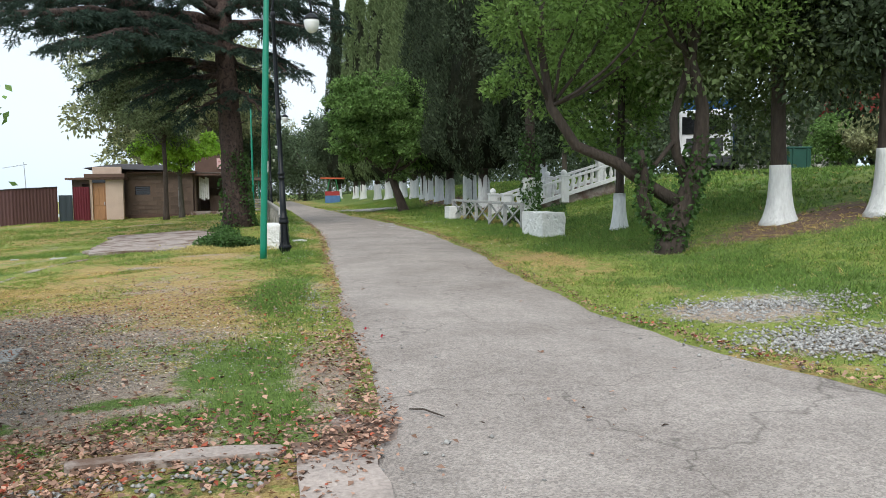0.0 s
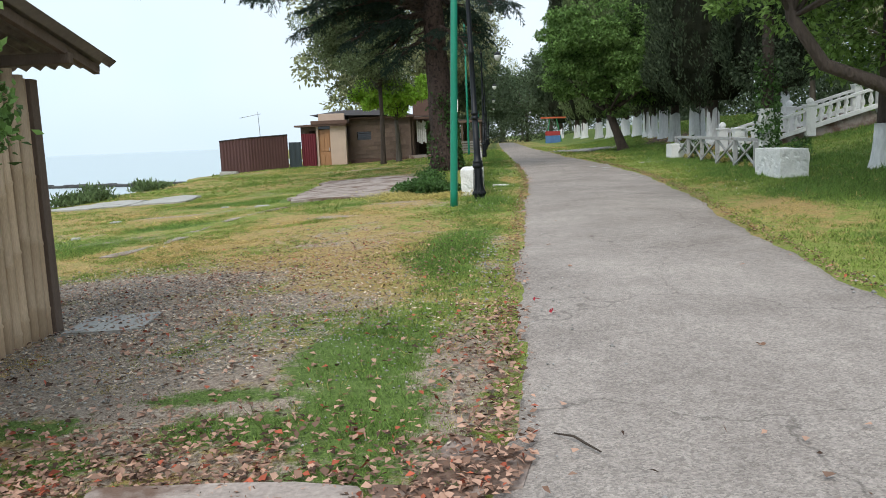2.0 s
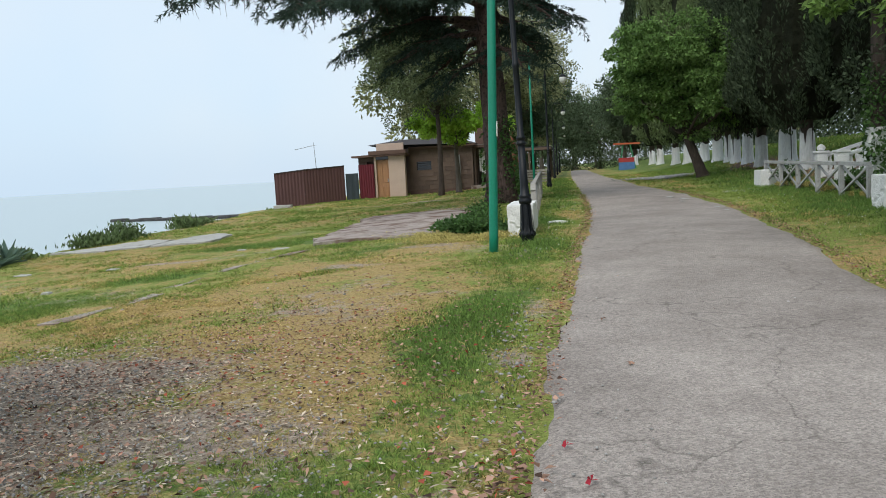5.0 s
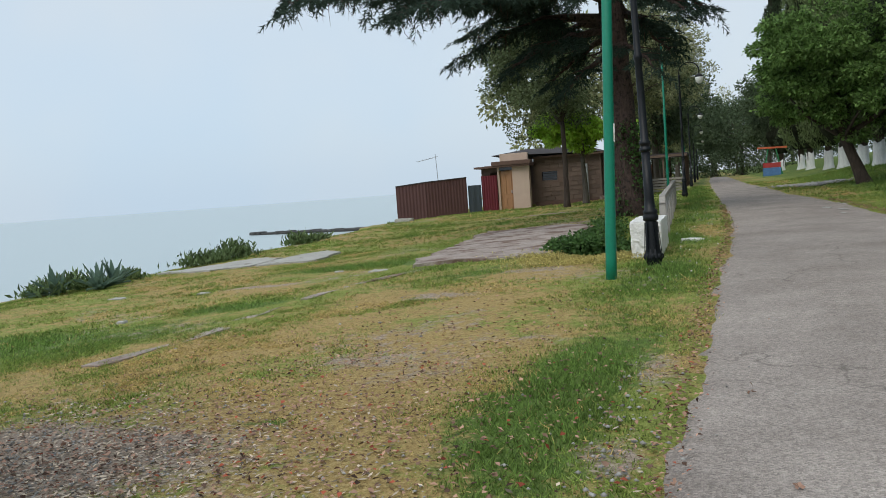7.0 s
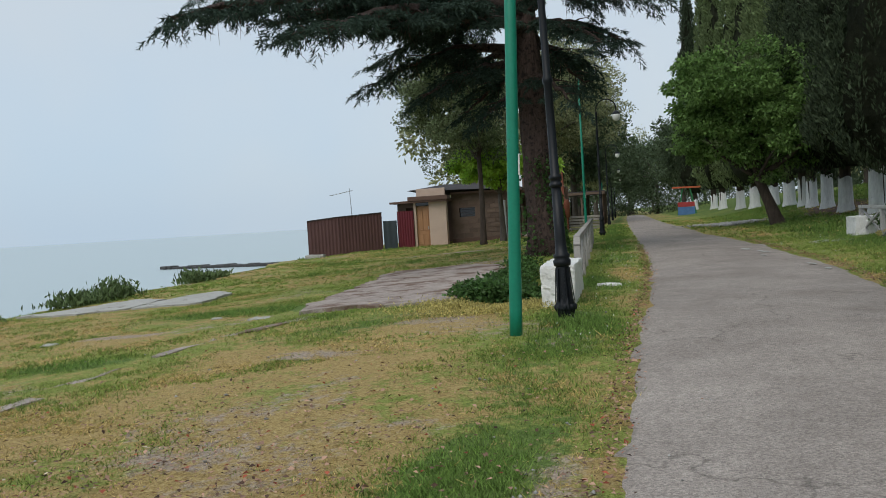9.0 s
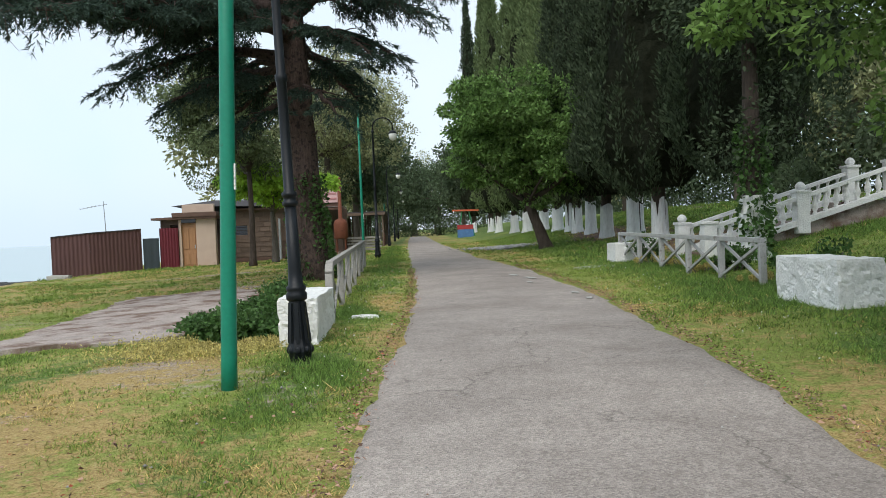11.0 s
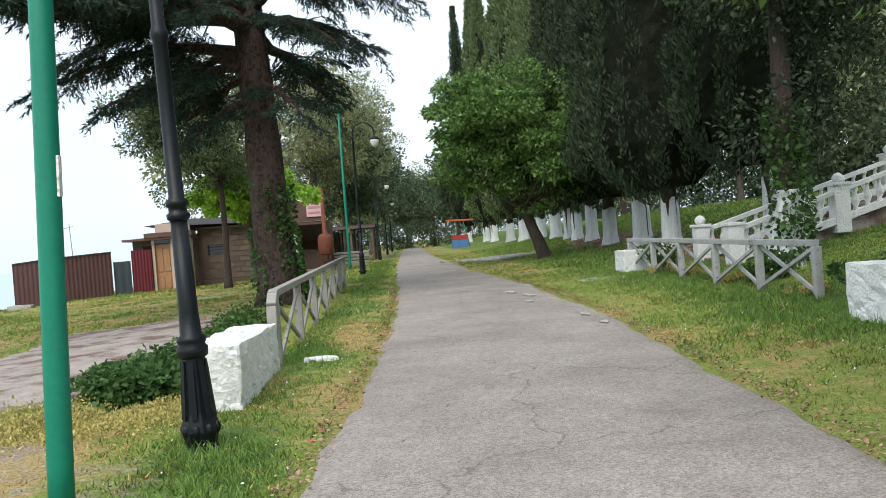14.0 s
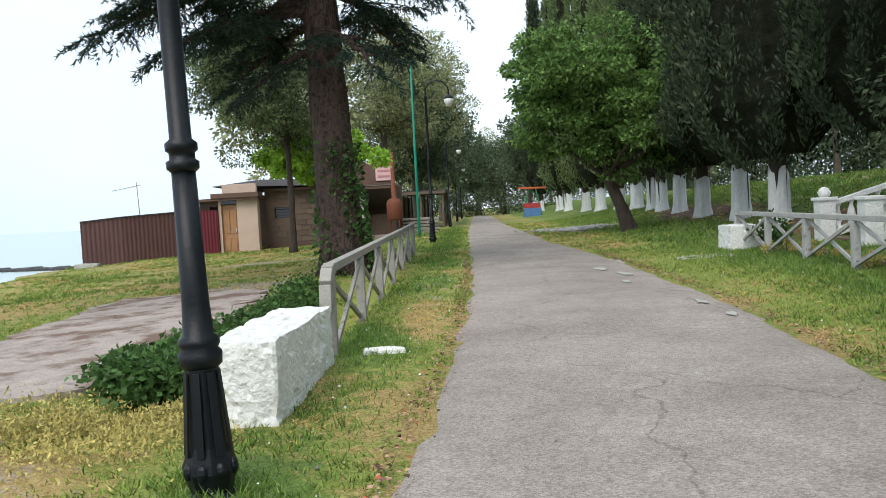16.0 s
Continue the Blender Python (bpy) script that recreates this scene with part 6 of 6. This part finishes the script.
shore_weeds()
def ivy_bank():
    """A low, unbroken ridge of ivy round the ditch's mouth and along its far lip."""
    rng = np.random.default_rng(81)
    line = np.array([(-0.85, 19.2, 0.30), (-1.35, 18.95, 0.32), (-1.85, 19.1, 0.34), (-1.98, 19.8, 0.30), (-1.92, 21.2, 0.26), (-1.88, 23.0, 0.26), (-1.95, 25.0, 0.34), (-2.2, 26.6, 0.42)])
    t = thing("ivy_bank", -1.5, 19.0, gz(-2.4, 19.0), "low dark green ivy ridge spilling into the ditch", "ivy")
    n = 15000
    k = rng.choice(len(line) - 1, n, p=np.array([0.16, 0.18, 0.15, 0.17, 0.14, 0.11, 0.09]))
    q = rng.random(n)
    c = line[k] * (1 - q)[:, None] + line[k + 1] * q[:, None]
    a = rng.random(n) * math.pi * 1.25 - math.pi * 0.125
    b = rng.normal(0, 0.16, (n, 2))
    bump = 0.85 + 0.28 * np.sin(c[:, 1] * 5 + c[:, 0] * 4) + 0.18 * np.sin(c[:, 1] * 11 + a * 3)
    rad = c[:, 2] * bump * (0.65 + 0.35 * rng.random(n))
    P = np.stack([c[:, 0] + 1.5 + rad * np.cos(a) + b[:, 0] * 0.4, c[:, 1] - 19.0 + b[:, 1], rad * np.sin(a) * 0.85 - 0.04], 1)
    D = np.stack([np.cos(a) * 0.7, rng.normal(-0.3, 0.5, n), np.sin(a) * 0.4 - 0.35], 1)
    V, Fs = leaf_quads(P, D, 0.062, 0.055, rng, 0.4)
    raw("foliage", V, Fs, M["leaf_ivy"], t)
    for k in range(len(line) - 1):
        pts = [(*(line[k + j, :2] - (-1.5, 19.0)), 0.03) for j in (0, 1)]
        V, Fs = tube([pts[0], tuple((np.array(pts[0]) + pts[1]) / 2 + (0.05, 0, 0.06)), pts[1]], [0.014, 0.014, 0.012], 5)
        raw("stem", V, Fs, M["bark_grey"], t, smooth=True)


ivy_bank()
def yellow_weeds():
    """A thin, uneven carpet of yellowing weeds before the ivy."""
    rng = np.random.default_rng(91)
    n = 26000
    x, y = rng.normal(-1.4, 0.5, n), rng.normal(17.85, 0.42, n)
    lump = np.clip(0.55 + 0.6 * fbm(x * 4.5, y * 4.5, 3.0), 0.05, 1.2)
    keep = (rng.random(n) < lump) & (y < 18.8) & ~((x > -0.78) & (y > 17.5)) & (x < -0.5)
    x, y, lump = x[keep], y[keep], lump[keep]
    n = len(x)
    P = np.stack([x, y, ground_z(x, np.minimum(y, 18.3)) + 0.02 + 0.19 * lump * rng.random(n) ** 0.8], 1)
    V, Fs = leaf_quads(P, rng.normal(0, 0.6, (n, 3)) + (0, 0, 0.5), 0.034, 0.015, rng, 0.4)
    tagged(raw("yellow_weeds", V, Fs, M["leaf_yellow"]), "yellowing fine weeds before the white block", "weeds", kind="stuff")


yellow_weeds()
for k, (x, y, r) in enumerate([(5.9, 26.6, 0.5), (6.0, 25.4, 0.4), (5.9, 23.6, 0.4), (5.9, 21.2, 0.3)]):
    bush("yellow_weed", x, y, "yellowing low weeds at the block's foot", r, 0.20, M["leaf_yellow"], 90 + k, 4200, 0.026)
for k, (x, y) in enumerate([(6.15, 27.6), (6.3, 20.2), (6.2, 22.9)]):
    bush("green_weed", x, y, "green weeds growing round the railing", 0.4, 0.5, M["leaf_ivy"], 99 + k, 900, 0.07)


def ivy_on(cx, cy, cz, pts, r, n, seed, spread=0.1):
    """Ivy leaves along a stem, as one climbing plant."""
    rng = np.random.default_rng(seed)
    pts = np.array(pts, float)
    k = rng.integers(0, len(pts) - 1, n)
    q = rng.random((n, 1))
    C = pts[k] * (1 - q) + pts[k + 1] * q
    d = rng.normal(0, 1, (n, 3))
    d /= np.linalg.norm(d, axis=1, keepdims=True)
    P = C + d * (r + spread * rng.random((n, 1)) ** 2)
    V, Fs = leaf_quads(P, d + (0, 0, -0.5), 0.10, 0.085, rng, 0.5)
    t = thing("ivy_plant", cx, cy, cz, "glossy green ivy climbing a trunk", "ivy")
    raw("foliage", V, Fs, M["leaf_ivy"], t)
    V, Fs = tube([tuple(p + (0.05, -0.05, 0)) for p in pts], [0.02] * len(pts), 5)
    raw("stem", V, Fs, M["bark_dark"], t)


ivy_on(7.0, 23.9, gz(7, 23.9), [(0, -0.1, 0), (0.02, -0.1, 0.7), (0.02, -0.05, 1.5), (0, 0, 2.4)], 0.22, 1500, 3)


# ---- what lies loose on the ground ----
def in_area(n, x0, x1, y0, y1, rng):
    return rng.uniform(x0, x1, n), rng.uniform(y0, y1, n)


def grass():
    rng = np.random.default_rng(77)
    G, Dr, Lu = [], [], []
    for x0, x1, y0, y1, per, length, width, blades in (
            (-5.2, 0.4, 3.6, 9.5, 900, 0.036, 0.0055, 8), (-6.5, 0.6, 9.5, 15, 850, 0.038, 0.007, 8), (-12.2, -6.5, 8, 15, 260, 0.045, 0.012, 6), (-12, 0.9, 15, 24, 460, 0.050, 0.010, 6), (-13.5, 0.9, 24, 40, 120, 0.065, 0.02, 6), (-15, 0.6, 40, 56, 40, 0.09, 0.04, 6),
            (2.6, 9, 5, 16, 430, 0.055, 0.009, 6), (3.0, 11, 16, 30, 340, 0.060, 0.012, 6), (2.3, 14, 30, 60, 50, 0.09, 0.03, 6), (9, 18, 8, 30, 60, 0.09, 0.025, 6)):
        n = int((x1 - x0) * (y1 - y0) * per)
        x, y = in_area(n, x0, x1, y0, y1, rng)
        bare, dry, lush = cover(x, y)
        left_edge = np.interp(y, EDGE_Y, EDGE_X)
        slabs = ((x > -4.9) & (x < -2.1) & (y > 18.7) & (y < 26)) | ((x < -8.2) & (x > -11.3) & (y > 21.6) & (y < 24))
        keep = ~is_path(x - 0.02, y) & ~is_path(x + 0.02, y) & (rng.random(n) > bare * 0.62) & (x > left_edge + 0.3) & (rng.random(n) < 0.22 + 0.6 * lush + 0.55 * np.clip(fbm(x * 5.3, y * 5.1, 4.0) + 0.3, 0, 1)) & ~slabs
        keep &= ~((y < 4.9) & (x < -0.05) & (x > -2.2))
        x, y, dry, lush = x[keep], y[keep], np.maximum(dry, bare * 1.2)[keep], (lush * (1 - bare))[keep]
        z = ground_z(x, y) + 0.015
        m = len(x)
        is_dry = rng.random(m) < np.clip(0.38 + 1.6 * (dry - 0.58 + 0.50 * fbm(x * 6, y * 5.5, 6.0)) - lush * 0.9, 0.04, 0.95)
        big = (0.8 + 0.9 * lush) * rng.uniform(0.6, 1.25, m) * np.where(rng.random(m) < 0.06, 1.6, 1.0)
        rich = ~is_dry & (rng.random(m) < 1.5 * lush - 0.2)
        for sel, out in ((~is_dry & ~rich, G), (rich, Lu), (is_dry, Dr)):
            p = np.repeat(np.stack([x[sel], y[sel], z[sel]], 1), blades, 0)
            b = np.repeat(big[sel], blades)
            p[:, :2] += rng.normal(0, 0.03, (len(p), 2))
            d = rng.normal(0, 1, (len(p), 3)) * (0.55, 0.55, 0) + (0, 0, 1.0)
            d[:, 2] *= np.where(out is Dr, 0.45, 1.0)
            d /= np.linalg.norm(d, axis=1, keepdims=True)
            s = np.cross(d, rng.normal(0, 1, (len(p), 3)))
            s /= np.linalg.norm(s, axis=1, keepdims=True)
            L = (length * b * rng.uniform(0.6, 1.3, len(p)))[:, None]
            tip = p + d * L
            tip[:, 2] -= L[:, 0] * 0.15
            out.append(np.stack([p - s * width * 0.5, p + s * width * 0.5, tip], 1))
    for name, out, mat, label in (("grass", G, "grass", "short green lawn grass"), ("lush_grass", Lu, "grass_lush", "lush dark green grass"), ("dry_grass", Dr, "grass_dry", "straw-coloured dry grass")):
        V = np.concatenate(out).reshape(-1, 3)
        tagged(raw(name, V, np.arange(len(V)).reshape(-1, 3), M[mat]), label, "grass", kind="stuff")


grass()


def litter():
    rng = np.random.default_rng(12)
    X, Y = [], []
    for n, cx, cy, sx, sy in ((8200, -1.9, 5.15, 1.5, 0.42), (800, -0.2, 6.6, 0.16, 1.0), (1500, -2.6, 7.2, 1.2, 0.9), (5200, -1.8, 10.2, 1.2, 1.3), (2600, -3.4, 9.4, 1.2, 0.8), (900, -2.2, 13.0, 1.4, 1.2), (700, 0.0, 4.2, 2.2, 0.6)):
        X.append(rng.normal(cx, sx, n))
        Y.append(rng.normal(cy, sy, n))
    y = rng.uniform(5, 30, 3000)
    X.append(np.interp(y, LEFT_Y, LEFT_X) + rng.normal(-0.04, 0.06, 3000))
    Y.append(y)
    y = rng.uniform(5, 30, 3600)
    X.append(np.interp(y, RIGHT_Y, RIGHT_X) + rng.normal(0.04, 0.08, 3600))
    Y.append(y)
    x, y = np.concatenate(X), np.concatenate(Y)
    on = is_path(x, y)
    edge = np.minimum(np.abs(x - np.interp(y, LEFT_Y, LEFT_X)), np.abs(x - np.interp(y, RIGHT_Y, RIGHT_X)))
    keep = (~on | (edge < 0.12) | (rng.random(len(x)) < 0.02)) & (y > 3.2) & (x > -5)
    x, y = x[keep], y[keep]
    thin = rng.random(len(x)) > 0.45 * cover(x, y)[2]
    x, y = x[thin], y[thin]
    n = len(x)
    P = np.stack([x, y, ground_z(x, y) + 0.045 + 0.02 * rng.random(n)], 1)
    D = np.concatenate([rng.normal(0, 1, (n, 2)), rng.normal(0, 0.25, (n, 1))], 1)
    D /= np.linalg.norm(D, axis=1, keepdims=True)
    S = np.cross(D, np.array((0, 0, 1.0)) + rng.normal(0, 0.3, (n, 3)))
    L = (0.041 * rng.uniform(0.5, 1.4, n) * np.where(y > 8.2, 0.72, 1))[:, None]
    N = np.array((0, 0, 1.0))
    V = np.stack([P - D * L * 0.5, P + S * L * 0.3 + N * L * 0.14, P + D * L * 0.5, P - S * L * 0.3 + N * L * 0.14], 1)
    F4 = np.arange(4 * n).reshape(n, 4)
    Fc = np.concatenate([F4[:, [0, 1, 2]], F4[:, [0, 2, 3]]])
    red = np.tile(rng.random(n) < 0.08, 2)
    tagged(raw("fallen_leaves", V, Fc[~red], M["dead_leaf"]), "brown and tan fallen leaves on the grass", "leaves", kind="stuff")
    tagged(raw("red_leaves", V, Fc[red], M["red_leaf"]), "reddish fallen leaves on the grass", "leaves", kind="stuff")


litter()


def straw():
    rng = np.random.default_rng(41)
    n = 24000
    part_two = rng.random(n) < 0.33
    x, y = np.where(part_two, rng.normal(-3.6, 1.0, n), rng.normal(-2.5, 1.4, n)), np.where(part_two, rng.normal(9.6, 0.6, n), rng.normal(7.3, 1.1, n))
    keep = ~is_path(x + 0.05, y) & (x > -5.5) & (y > 4.8) & (rng.random(n) > 1.6 * cover(x, y)[2])
    x, y = x[keep], y[keep]
    n = len(x)
    P = np.stack([x, y, ground_z(x, y) + 0.03 + 0.015 * rng.random(n)], 1)
    a = rng.random(n) * 6.28
    D = np.stack([np.cos(a), np.sin(a), rng.normal(0, 0.15, n)], 1)
    S = np.stack([-np.sin(a), np.cos(a), rng.normal(0, 0.2, n)], 1)
    L = (rng.uniform(0.02, 0.06, n))[:, None]
    W = (rng.uniform(0.003, 0.010, n))[:, None]
    V = np.stack([P - D * L * 0.5, P + S * W, P + D * L * 0.5, P - S * W], 1)
    tagged(raw("straw", V, np.arange(4 * n).reshape(n, 4), M["straw"]), "pale dry straw and bark scraps on bare soil", "straw", kind="stuff")


straw()


def pebbles():
    rng = np.random.default_rng(9)
    base = np.array([(1, 0, 0), (-1, 0, 0), (0, 1, 0), (0, -1, 0), (0, 0, 0.7), (0, 0, -0.5)])
    Fo = np.array([(0, 2, 4), (2, 1, 4), (1, 3, 4), (3, 0, 4), (2, 0, 5), (1, 2, 5), (3, 1, 5), (0, 3, 5)])
    X, Y, S = [], [], []
    for n, cx, cy, sx, sy, s in ((1500, 4.5, 8.4, 0.6, 0.36, 0.021), (1500, 4.15, 6.75, 0.5, 0.34, 0.020), (5200, -2.6, 7.6, 1.2, 0.9, 0.009), (2600, -3.6, 9.5, 1.0, 0.6, 0.010), (200, -1.3, 4.8, 0.6, 0.12, 0.022), (700, 4.4, 43, 0.7, 1.0, 0.07), (140, -0.12, 9.9, 0.1, 0.9, 0.014), (60, -1.5, 11, 2.0, 3.0, 0.016), (400, 1.6, 12, 1.2, 6.0, 0.008)):
        X.append(rng.normal(cx, sx, n))
        Y.append(rng.normal(cy, sy, n))
        S.append(s * rng.uniform(0.4, 1.4, n))
    x, y, s = np.concatenate(X), np.concatenate(Y), np.concatenate(S)
    P = np.stack([x, y, ground_z(x, y) + 0.035], 1)
    a = rng.random(len(x)) * 6.28
    B = base[None] * (s[:, None] * rng.uniform(0.6, 1.3, (len(x), 6)))[:, :, None]
    c, q = np.cos(a)[:, None], np.sin(a)[:, None]
    V = np.stack([B[:, :, 0] * c - B[:, :, 1] * q, B[:, :, 0] * q + B[:, :, 1] * c, B[:, :, 2]], 2) + P[:, None]
    Fc = (np.arange(len(x))[:, None, None] * 6 + Fo[None]).reshape(-1, 3)
    tagged(raw("gravel", V.reshape(-1, 3), Fc, M["pebble"]), "pale grey gravel and pebbles", "gravel", kind="stuff")


pebbles()


def clover():
    """Tiny white flowers along the verges."""
    rng = np.random.default_rng(19)
    n = 300
    y = rng.uniform(15, 30, n)
    x = np.where(rng.random(n) < 0.5, np.interp(y, LEFT_Y, LEFT_X) - rng.uniform(0.1, 0.9, n), np.interp(y, RIGHT_Y, RIGHT_X) + rng.uniform(0.2, 1.6, n))
    P = np.stack([x, y, ground_z(x, y) + 0.07], 1)
    V, Fs = leaf_quads(P, rng.normal(0, 1, (n, 3)) * (1, 1, 0.2), 0.016, 0.016, rng)
    tagged(raw("clover_flowers", V, Fs, M["white"]), "tiny white clover flowers in the verge", "flowers", kind="stuff")


clover()
V, Fs = tube([(0.20, 5.62, 0), (0.28, 5.55, 0.012), (0.33, 5.47, 0.006), (0.38, 5.40, 0)], [0.004, 0.006, 0.006, 0.004], 6)
twig = raw("twig", V, Fs, M["bark_dark"], smooth=True)
twig.location = (0, 0, gz(0.3, 5.5) + 0.04)
tagged(twig, "thin dark twig lying on the path", "twig")
for k, (x, y) in enumerate([(0.34, 7.86), (0.24, 8.25), (0.62, 9.6), (0.5, 10.9), (2.13, 9.42), (1.5, 6.9)]):
    rng = np.random.default_rng(k)
    V, Fs = leaf_quads(np.array([(0, 0, 0.0)] * 4), np.array([(1, 0, 0.1), (-0.5, 0.9, 0.1), (-0.6, -0.8, 0.1), (0.3, 1, 0.2)]), 0.03, 0.025, rng, 0.1)
    p = raw("petal", V, Fs, M["red_petal"] if k < 2 else M["dead_leaf"])
    p.location = (x, y, gz(x, y) + 0.05)
    tagged(p, "fallen red petal on the path" if k < 2 else "fallen brown leaf on the path", "petal" if k < 2 else "leaf")
for k, (x, y, s) in enumerate([(3.0, 25.3, 0.35), (3.2, 21.9, 0.22), (2.85, 24.2, 0.18), (3.25, 20.9, 0.2), (2.8, 26.3, 0.3)]):
    rng = np.random.default_rng(30 + k)
    a = np.linspace(0, 2 * math.pi, 14)[:-1]
    r = s * rng.uniform(0.2, 0.8, 13)
    V = [(x + r[i] * math.cos(a[i]) * 0.5, y + r[i] * math.sin(a[i]) * 1.5, gz(x, y) + 0.048) for i in range(13)]
    V += [(p[0], p[1], p[2] - 0.006) for p in V]
    Fs = [tuple(range(13))] + [(i, i + 13, (i + 1) % 13 + 13, (i + 1) % 13) for i in range(13)]
    tagged(raw("paint_patch", V, Fs, M["concrete_light"]), "spilt white paint patch on the path", "paint")
